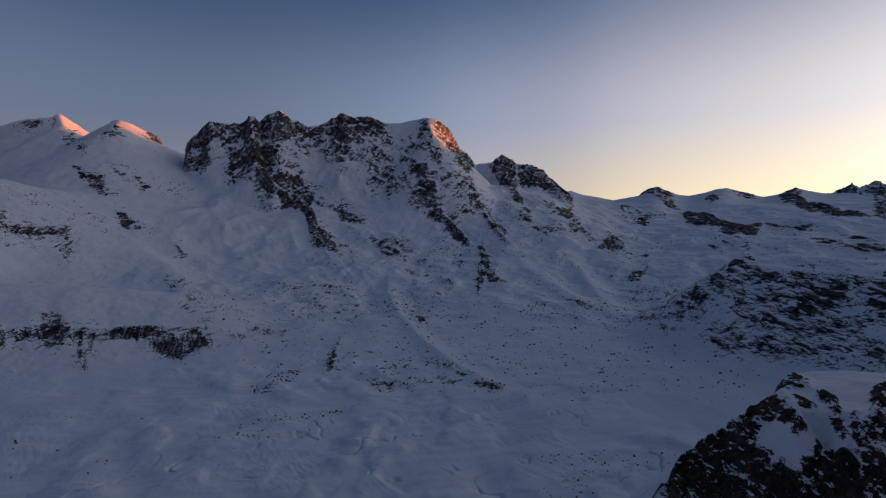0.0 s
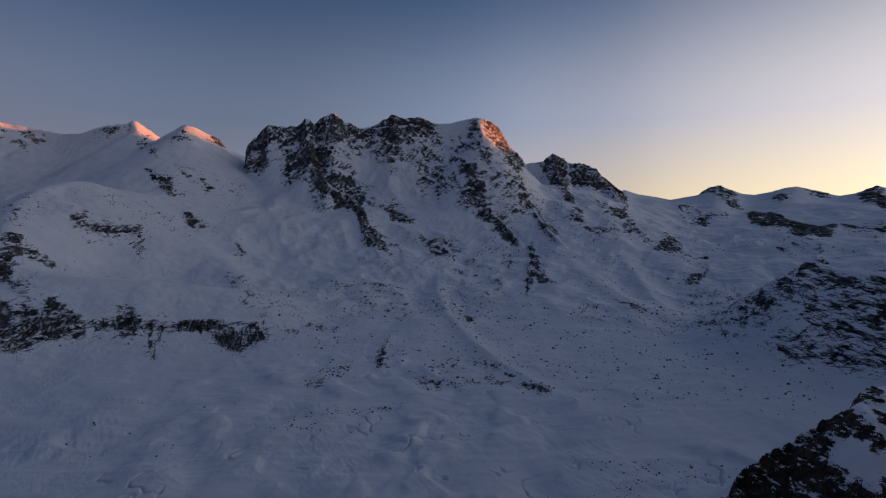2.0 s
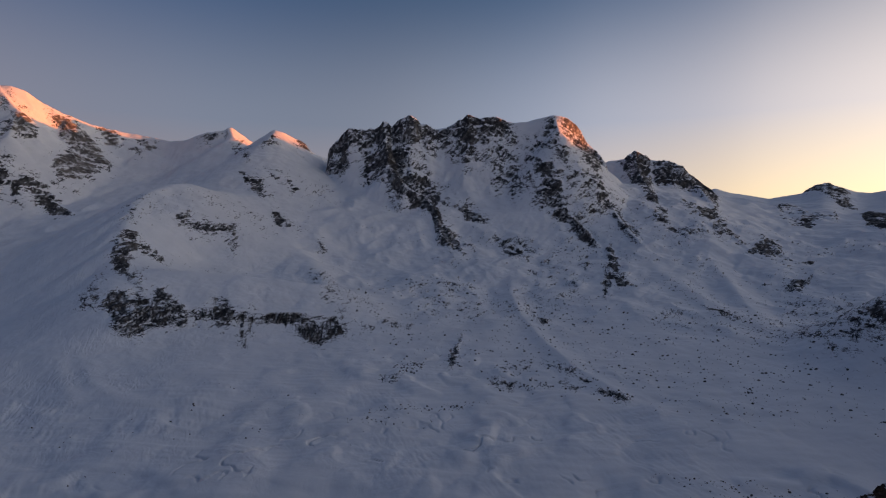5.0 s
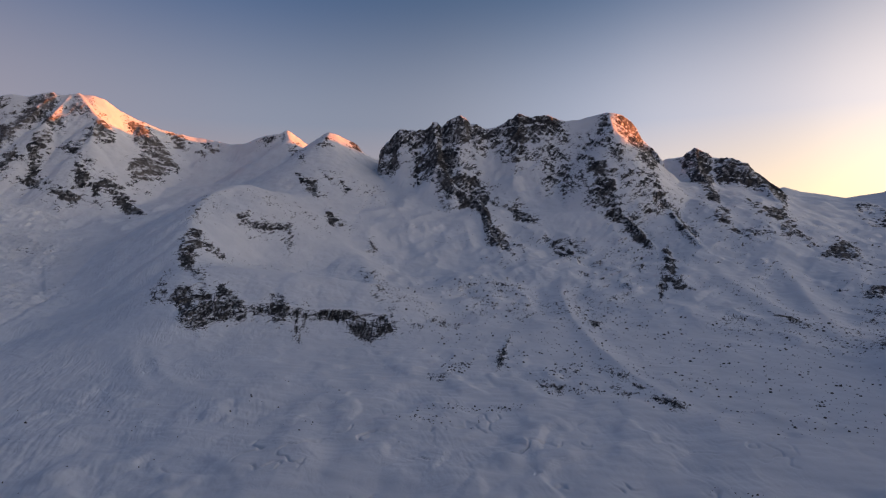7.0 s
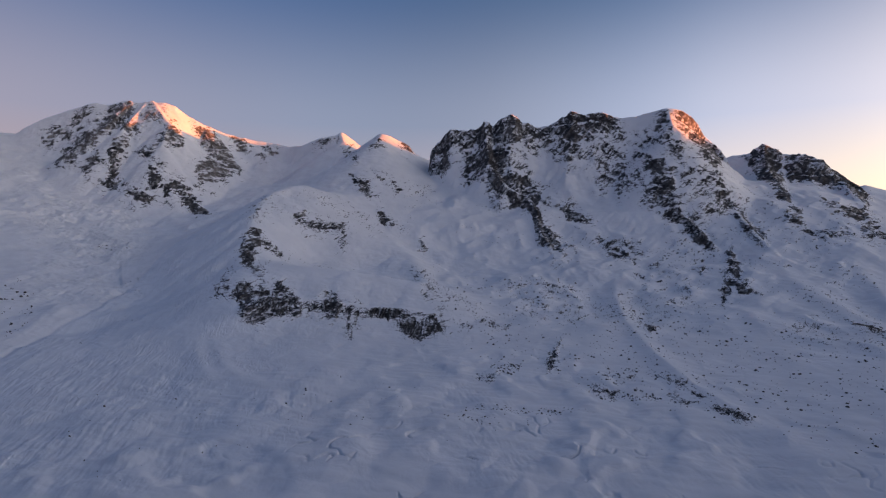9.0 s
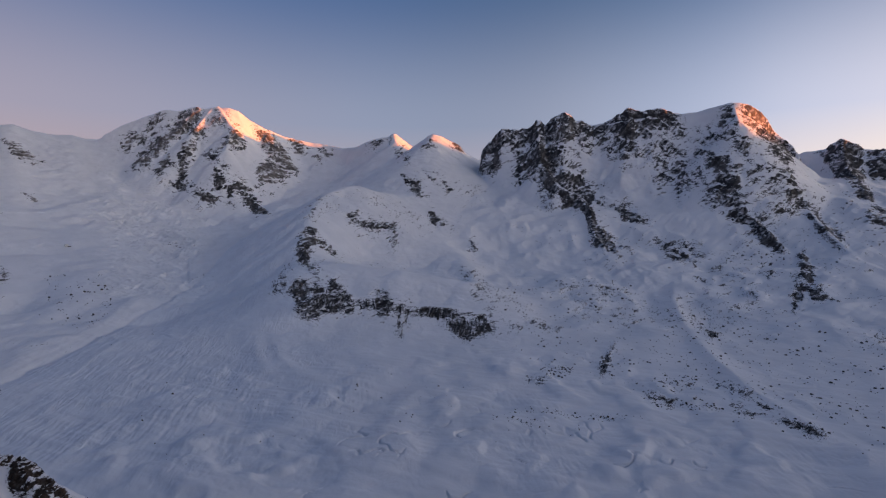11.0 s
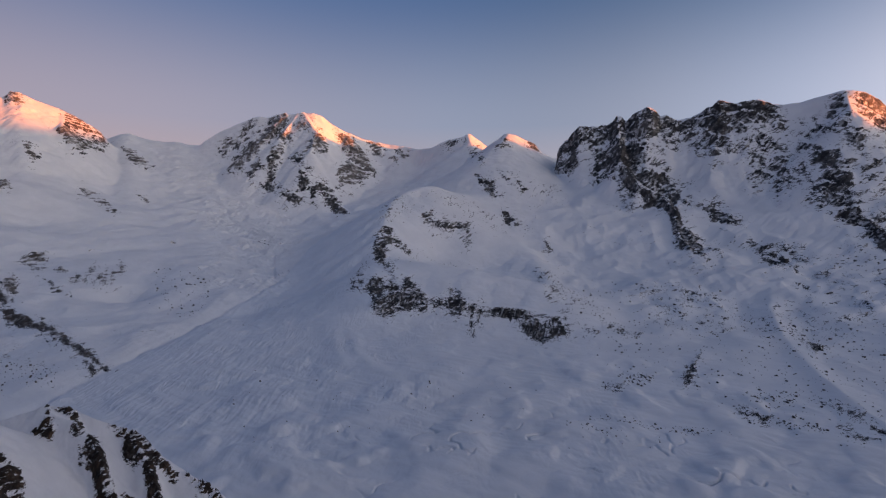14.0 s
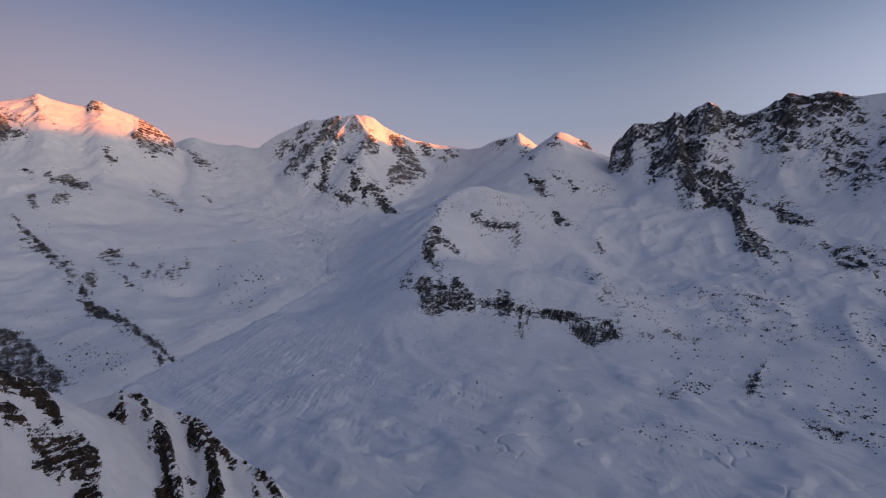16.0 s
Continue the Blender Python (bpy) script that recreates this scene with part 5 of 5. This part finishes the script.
# ---------------------------------------------------------------- the land as meshes
def normals_of(x, y, z):
    p = np.stack([x, y, z], -1)
    n = np.cross(np.gradient(p, axis=1), np.gradient(p, axis=0))
    n /= np.linalg.norm(n, axis=-1, keepdims=True) + 1e-12
    return n * np.sign(n[..., 2:3] + 1e-9)


def patch(name, grid, pick, material, parent=None, ice=None):
    """The picked quads of a grid (x, y, z, rock share, normals) as one mesh object."""
    x, y, z, rock, nrm = grid
    nb, nr = x.shape
    idx = np.arange(nb * nr).reshape(nb, nr)
    quads = np.stack([idx[:-1, :-1], idx[1:, :-1], idx[1:, 1:], idx[:-1, 1:]], -1)[pick]
    used, quads = np.unique(quads, return_inverse=True)
    quads = quads.reshape(-1).astype(np.int32)
    mesh = bpy.data.meshes.new(name)
    mesh.vertices.add(len(used))
    mesh.vertices.foreach_set("co", np.stack([x, y, z], -1).reshape(-1, 3)[used].ravel())
    mesh.loops.add(len(quads))
    mesh.loops.foreach_set("vertex_index", quads)
    mesh.polygons.add(len(quads) // 4)
    mesh.polygons.foreach_set("loop_start", np.arange(0, len(quads), 4, dtype=np.int32))
    mesh.polygons.foreach_set("use_smooth", np.ones(len(quads) // 4, bool))
    mesh.update(calc_edges=True)
    att = mesh.attributes.new("rock", "FLOAT", "POINT")
    att.data.foreach_set("value", rock.reshape(-1)[used].astype(np.float32))
    # bearing, log reach and rise about the eye; cracks and ribs follow them
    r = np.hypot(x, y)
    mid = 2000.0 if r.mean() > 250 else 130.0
    eye_polar = np.stack([np.arctan2(x, y) * mid, np.log(np.maximum(r, 1)) * mid, z * mid / np.maximum(r, 1)], -1).reshape(-1, 3)[used]
    mesh.attributes.new("eye_polar", "FLOAT_VECTOR", "POINT").data.foreach_set("vector", eye_polar.astype(np.float32).ravel())
    if ice is not None:
        mesh.attributes.new("ice", "FLOAT_VECTOR", "POINT").data.foreach_set("vector", ice.reshape(-1, 3)[used].astype(np.float32).ravel())
    mesh.normals_split_custom_set_from_vertices(nrm.reshape(-1, 3)[used])
    mesh.materials.append(material)
    ob = new(name, mesh)
    ob.parent = parent
    return ob


def quad_value(v):
    return v[:-1, :-1]


def pieces(pick):
    """The connected pieces of a picked area, the largest first."""
    left = set(zip(*np.nonzero(pick)))
    out = []
    while left:
        stack = [left.pop()]
        found = []
        while stack:
            i, j = stack.pop()
            found.append((i, j))
            for q in ((i + 1, j), (i - 1, j), (i, j + 1), (i, j - 1)):
                if q in left:
                    left.remove(q)
                    stack.append(q)
        out.append(found)
    result = []
    for found in sorted(out, key=len, reverse=True):
        m = np.zeros(pick.shape, bool)
        ii, jj = zip(*found)
        m[list(ii), list(jj)] = True
        result.append(m)
    return result


BEARINGS = np.arange(-93, 47, 0.12)
REACHES = [330.0]
while REACHES[-1] < 4850:
    REACHES.append(REACHES[-1] + 0.0015 * REACHES[-1] + 1.4)
GB, GR = np.meshgrid(BEARINGS, np.array(REACHES), indexing="ij")
GX, GY = place(GB, GR)
GZ = land(GB, GR)
WANT, OWNER, SORT = rock_zones(GB, GR, ROCKS)
HEAVY = np.minimum(WANT, 1) * np.array([1.0, 0.8, 0.12, 0.12])[SORT]
ALONG = np.radians(GB) * GR
GZ = GZ + HEAVY * (GR / 2800) * 15 * (fbm(ALONG + 0.4 * GZ, GZ + 0.3 * GR, 60, 5, 21, 0.6, True) - 0.2)
GZ = GZ + 0.6 * fbm(GX, GY, 42, 4, 31, 0.55) * (GR / 1500)
COVER = rock_cover(GB, GR, GZ, rougher(1 - normals_of(GX, GY, GZ)[..., 2]), WANT, SORT)
# single stones and thin spots that show through the snow
thin = smoothstep(1120, 1300, GR) * (1 - smoothstep(2500, 2900, GR)) * smoothstep(-0.15, 0.35, fbm(GX, GY, 260, 3, 52) + 0.25 * smoothstep(-12, 10, GB) - 0.1 - 0.25 * smoothstep(-40, -55, GB))
pepper = even(fbm(ALONG / (0.0035 * GR), (GZ + 0.35 * GR) / (0.0035 * GR), 1.0, 2, 53))
COVER = np.maximum(COVER, smoothstep(0.86, 0.95, pepper) * thin * 0.8 + 0.1 * thin)
GRID = (GX, GY, GZ, COVER, normals_of(GX, GY, GZ))

# how far the moving ice is wrinkled along its flow, and cracked across its fall
wrinkled = ice_side(GB, GR) * (1 - smoothstep(-52, -36, GB)) * smoothstep(520, 680, GR)
cracked = smoothstep(-71, -67, GB) * (1 - smoothstep(-60, -54, GB)) * smoothstep(1450, 1750, GR) * (1 - smoothstep(3600, 4200, GR))
ICE = np.stack([wrinkled, cracked, wrinkled * 0], -1)

# which mountain each place belongs to
TONGUE = [(-78, 900), (-70, 1500), (-67, 2400), (-71, 3300), (-62, 3500), (-54, 3250), (-51, 2400), (-51, 1600), (-49, 1100)]
tongue_in = inside(GB * 40, GR, [(b * 40, r) for b, r in TONGUE]) > 0
shore = np.interp(GB, [-93, -80, -72, -50, -30, 0, 20, 46], [900, 900, 950, 1150, 1120, 1100, 1050, 1020]) + 60 * fbm(GB, GB * 0, 6, 3, 50)
MOUNTAINS = [
    ("ground", "snow-covered glacier with hummocks, cracks and scattered stones", (GR < shore) | tongue_in),
    ("hillside", "dark banded rock hillside streaked with snow", (GB > 23.5) & (GR < 2300)),
    ("mountain", "low far snow ridge with dark rock bands against the sunset", (GB > 15 + (3600 - GR) * 0.004) & (GR >= 1500)),
    ("mountain", "steep dark rock pinnacle above snow slopes", (GB > 2.5 + np.clip(3000 - GR, 0, 900) * 0.005) & (GR > 2050)),
    ("rocky_buttress", "snow-domed rock buttress with dark cliffs above the glacier", (GB < -28) & (GB > -56) & (GR < 2480) & (GR < 2480 - np.clip(GB + 36, 0, 9) * 90)),
    ("mountain", "long snow mountain with jagged dark rock crest and buttresses", GB > -28.2),
    ("mountain", "snow dome peak with sunlit summit", (GB > -36) & (GR < 3300)),
    ("mountain", "pointed snow peak with a sunlit flank", (GB > -42)),
    ("mountain", "high ribbed snow and rock mountain with sunlit crest", (GB > -67.5)),
    ("mountain", "broad glaciated massif with summits glowing orange", GB > -100),
]
left_over = np.ones(GR.shape, bool)
for base, label, where in MOUNTAINS:
    mine = where & left_over
    left_over &= ~where
    pick_all = quad_value(mine)
    if base == "ground":
        tagged(patch("ground", GRID, pick_all, MOUNTAIN, None, ICE), label, "glacier", kind="structure")
        continue
    thing = tagged(new(base), label, "mountain" if base == "mountain" else base.replace("_", " "))
    owner = np.where(mine, OWNER, -2)
    snow = pick_all & (quad_value(owner) == -1)
    for k in sorted(set(np.unique(quad_value(owner)[pick_all])) - {-1, -2}):
        for piece in pieces(pick_all & (quad_value(owner) == k)):
            if piece.sum() >= 60:
                patch(ROCKS[k][0], GRID, piece, SUNLIT_ROCK if ROCKS[k][0] == "sunlit_face" else {"streak": STREAKED, "band": BANDED, "debris": DEBRIS}.get(ROCKS[k][2], DUSTED if "sunlit crest" in label or "massif" in label else MOUNTAIN), thing, ICE)
            else:
                snow |= piece
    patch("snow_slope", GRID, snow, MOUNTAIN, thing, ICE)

# unseen western range behind all other ridges, added to limit sunlight to the summits
FAR_B, FAR_R = np.meshgrid(np.arange(20, 100, 0.5), np.linspace(7400, 10700, 34), indexing="ij")
FX, FY = place(FAR_B, FAR_R)
FZ = 93 + 10 * fbm(FX, FY, 900, 4, 51, 0.5, True) - 0.5 * np.abs(FAR_R - 9050)
tagged(patch("shade_range", (FX, FY, FZ, FX * 0, normals_of(FX, FY, FZ)), np.ones((FX.shape[0] - 1, FX.shape[1] - 1), bool), MOUNTAIN), "unseen western range added to shade all but the summits", "mountain range", kind="structure")

# the slope under the eye; the ridge behind is unseen, raised to shade the crags
UB, UR = np.meshgrid(np.arange(-180, 181, 3.0), np.array([0.0, 3, 8, 16, 30, 50, 80, 120, 180, 260, 332, 420, 520, 620, 750, 950, 1200, 1500, 1800, 2100, 2300, 2500, 2900, 3400, 4800.0]), indexing="ij")
UX, UY = place(UB, UR)
ahead = (UB > -112) & (UB < 66)
UZ = np.where(ahead, np.maximum(-2.5 - 1.04 * UR, -342 + 0.03 * UR), -2.5 + 0.75 * np.minimum(UR, 170) - 0.3 * np.maximum(UR - 170, 0)) + 3 * fbm(UX, UY, 80, 3, 54) * smoothstep(20, 200, UR)
# two unseen western ridges, added to block low sky glow from valley and hillside
shade_ridge = smoothstep(46, 54, UB) * (1 - smoothstep(112, 124, UB))
UZ = np.maximum(UZ, shade_ridge * (75 + 25 * fbm(UX, UY, 200, 3, 55) - 0.5 * np.abs(UR - 750)) + (1 - shade_ridge) * -999)
far_shade_ridge = smoothstep(46, 52, UB) * (1 - smoothstep(82, 96, UB))
UZ = np.maximum(UZ, far_shade_ridge * (190 + 40 * fbm(UX, UY, 500, 3, 56) - 0.35 * np.abs(UR - 2300)) + (1 - far_shade_ridge) * -999)
keep = ~((UB[:-1, :-1] > -94) & (UB[1:, 1:] < 47) & (UR[:-1, 1:] > 430))
tagged(patch("ground", (UX, UY, UZ, UX * 0, normals_of(UX, UY, UZ)), keep, MOUNTAIN), "snow slope under the viewpoint, with unseen ridges added for shade", "slope", kind="structure")

# the two near crags and the slope below the eye
NEAR_MAT = mountain_material("near_snow_and_rock", 0.07, 0.08, ((0.006, 0.005, 0.0045), (0.028, 0.019, 0.0135), (0.11, 0.07, 0.046)), 0.05, -0.3, (1.0, 0.6, 0.8), 0.8, 0.4, 3)
NEAR_STREAK = mountain_material("near_streaked_rock", 0.07, 0.08, ((0.006, 0.005, 0.0045), (0.024, 0.017, 0.0125), (0.09, 0.06, 0.042)), 0.05, -0.1, (1.0, 0.4, 0.5), 0.8, 0.4, 3)
for which, b0, b1, r0, r1, label in (
        ("left", -96, -64, 62, 158, "snow-covered crag with brown rock ribs beside the viewpoint"),
        ("right", 22, 50, 62, 176, "dark rocky crag with snow ledges beside the viewpoint")):
    NB, NR = np.meshgrid(np.arange(b0, b1, 0.085), np.arange(r0, r1, 0.26), indexing="ij")
    NX, NY = place(NB, NR)
    NZ = outcrop_land(NB, NR, which)
    hvy, own, srt = rock_zones(NB, NR, NEAR_ROCKS[which], 0.7, 7.0)
    na = np.radians(NB) * NR
    NZ = NZ + np.minimum(hvy, 1) * 1.1 * (fbm(na + 0.4 * NZ, NZ + 0.3 * NR, 4.5, 5, 22, 0.6, True) - 0.1)
    bu, bv = na + 0.8 * fbm(na, NR, 3.0, 3, 25), 0.9 * NR + 0.8 * NZ
    broken = 0.6 * blocks(bu + 0.2 * bv, bv * 0.7, 2.4, 3) + 0.4 * blocks(bu, bv * 0.8, 1.1, 4)
    NZ = NZ + np.minimum(hvy, 1) * 1.5 * (broken - 0.35)
    cov = rock_cover(NB, NR, NZ, rougher(1 - normals_of(NX, NY, NZ)[..., 2]), hvy, srt, 3.2) + 1.1 * (broken - 0.45) * smoothstep(0.05, 0.5, hvy)
    g = (NX, NY, NZ, cov, normals_of(NX, NY, NZ))
    crag = tagged(new("crag"), label, "crag")
    qo = quad_value(own)
    snow = qo == -1
    for k in sorted(set(np.unique(qo)) - {-1}):
        for piece in pieces(qo == k):
            if piece.sum() >= 60:
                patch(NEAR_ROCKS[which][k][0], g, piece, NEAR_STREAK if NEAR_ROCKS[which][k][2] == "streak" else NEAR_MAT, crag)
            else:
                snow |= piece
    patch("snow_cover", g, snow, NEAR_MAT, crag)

# loose stones on the moraines and slopes
rng = random.Random(5)


def height_at(b, r):
    i = min(max(int((b - BEARINGS[0]) / 0.12), 0), GB.shape[0] - 1)
    j = min(int(np.searchsorted(REACHES, r)), GB.shape[1] - 1)
    return float(GZ[i, j])


def add_stone(verts, faces, x, y, z, size):
    """A rough eight-cornered block, sunk a third."""
    a = rng.uniform(0, 6.3)
    base = len(verts)
    for top in (0, 1):
        for k in range(5):
            t = a + k * 1.257 + rng.uniform(-0.3, 0.3)
            w = size * rng.uniform(0.35, 0.6) * (0.65 if top else 1)
            verts.append((x + w * math.cos(t) * 1.5, y + w * math.sin(t), z + (size * rng.uniform(0.25, 0.55) if top else -size * 0.3)))
    faces.append(tuple(base + 5 + k for k in range(5)))
    for k in range(5):
        faces.append((base + k, base + (k + 1) % 5, base + 5 + (k + 1) % 5, base + 5 + k))


def stone_material():
    m, n, l = nodes_of("stone")
    co = n.new("ShaderNodeTexCoord").outputs["Object"]
    tone = noise_node(n, l, co, 0.4, 6, 0.7)
    l.new(ramp_node(n, l, tone, [(0.3, (0.03, 0.028, 0.027)), (0.7, (0.12, 0.1, 0.085))]), n["Principled BSDF"].inputs["Base Color"])
    n["Principled BSDF"].inputs["Roughness"].default_value = 0.9
    return m


STONE = stone_material()
for dens, outline in SCREE:
    ob_, or_ = np.array(outline, float).T
    poly = [(b, r) for b, r in outline]
    verts, faces = [], []
    span = max(ob_) - min(ob_)
    tries = int(dens * 11000 * span / 30 + 12)
    tb = np.array([rng.uniform(min(ob_), max(ob_)) for _ in range(tries)])
    tr = np.exp(np.array([rng.uniform(math.log(min(or_)), math.log(max(or_))) for _ in range(tries)]))
    tx, ty = place(tb, tr)
    deep = inside(tb + 1.2 * fbm(tx, ty, 90, 3, 34), tr * 0.03, [(b, r * 0.03) for b, r in poly])
    ok = deep > np.array([rng.uniform(-0.2, 1.2) for _ in range(tries)]) * min(1.5, span * 0.1)
    ok &= fbm(tx, ty, 70, 4, 33) > -0.3 + 0.5 * (np.arange(tries) % 3) / 3
    for b, r in zip(tb[ok], tr[ok]):
        px, py = place(b, r)
        size = r * 0.0009 * min(rng.lognormvariate(0.3, 0.65), 5)
        add_stone(verts, faces, float(px), float(py), height_at(b, r), size)
    mesh = bpy.data.meshes.new("loose_stones")
    mesh.from_pydata(verts, [], faces)
    mesh.materials.append(STONE)
    tagged(new("loose_stones", mesh), "dark loose stones scattered on the snow", "stones", kind="stuff")


# ---------------------------------------------------------------- small built things
def part(name, bm, material, parent, label=""):
    mesh = bpy.data.meshes.new(name)
    bm.to_mesh(mesh)
    bm.free()
    mesh.materials.append(material)
    ob = new(name, mesh)
    ob.parent = parent
    return tagged(ob, label)


def plain_material(name, colour, rough, metal=0.0):
    m, n, l = nodes_of(name)
    co = n.new("ShaderNodeTexCoord").outputs["Object"]
    tone = noise_node(n, l, co, 1.5, 5, 0.6)
    dark = tuple(c * 0.7 for c in colour)
    l.new(ramp_node(n, l, tone, [(0.35, dark), (0.65, colour)]), n["Principled BSDF"].inputs["Base Color"])
    n["Principled BSDF"].inputs["Roughness"].default_value = rough
    n["Principled BSDF"].inputs["Metallic"].default_value = metal
    return m


METAL = plain_material("weathered_metal", (0.55, 0.56, 0.58), 0.35, 1.0)
DARK = plain_material("dark_panel", (0.03, 0.032, 0.036), 0.4)
PALE = plain_material("pale_cladding", (0.82, 0.82, 0.8), 0.5)


def prism(rings):
    """A closed body through rings of corners."""
    bm = bmesh.new()
    rows = [[bm.verts.new(p) for p in ring] for ring in rings]
    n = len(rows[0])
    for a, b in zip(rows, rows[1:]):
        for k in range(n):
            bm.faces.new((a[k], a[(k + 1) % n], b[(k + 1) % n], b[k]))
    bm.faces.new(rows[0][::-1])
    bm.faces.new(rows[-1])
    bmesh.ops.recalc_face_normals(bm, faces=bm.faces)
    return bm


def box(cx, cy, cz, sx, sy, sz):
    return prism([[(cx - sx, cy - sy, z), (cx + sx, cy - sy, z), (cx + sx, cy + sy, z), (cx - sx, cy + sy, z)] for z in (cz - sz, cz + sz)])


def mountain_hut(b, r):
    hut = tagged(new("mountain_hut"), "pale faceted mountain hut standing on a snowy rise", "hut")
    x, y = place(b, r)
    hut.matrix_world = pose(float(x), float(y), height_at(b, r) + 0.5, 0, 0, -b)
    ring = lambda s, z, turn: [(s * math.cos(k * 1.257 + turn), s * 0.85 * math.sin(k * 1.257 + turn), z) for k in range(5)]
    part("body", prism([ring(5.5, -3, 0.2), ring(7.0, 2.5, 0.3), ring(6.2, 7.0, 0.35), ring(3.2, 9.0, 0.5)]), PALE, hut)
    part("solar_front", prism([[(-3.2, -6.3, 2.2), (3.4, -6.1, 2.2), (3.2, -5.6, 2.2), (-3, -5.6, 2.2)], [(-2.6, -5.9, 6.2), (2.8, -5.7, 6.2), (2.6, -5.2, 6.2), (-2.4, -5.2, 6.2)]]), METAL, hut, "bright metal front")
    for k in range(4):
        part("window", box(-4.2 + 2.8 * k, -6.2, 0.8, 0.7, 0.35, 0.6), DARK, hut)
    part("terrace", box(8.5, -3.5, -1.2, 5.0, 2.4, 1.3), DARK, hut, "dark terrace wall")
    return hut


def summit_mast(b, r, z):
    mast = tagged(new("summit_mast"), "thin steel mast with platforms on the rocky summit", "mast")
    x, y = place(b, r)
    mast.matrix_world = pose(float(x), float(y), z, 0, 0, -b)
    part("pole", prism([[(s * 1.3 * w, s2 * 1.3 * w, h) for s, s2 in ((-1, -1), (1, -1), (1, 1), (-1, 1))] for w, h in ((1.0, -16), (0.7, 8), (0.45, 26))]), DARK, mast)
    part("platform", box(0, 0, 15, 5.0, 2.0, 0.9), DARK, mast)
    part("platform", box(2.0, 0, 22, 3.2, 1.6, 0.8), DARK, mast)
    part("antenna", box(-3.5, 0, 19, 0.6, 0.6, 4.0), DARK, mast)
    return mast


mountain_hut(-70.09, 2310)
summit_mast(8.1, 3262, 304)
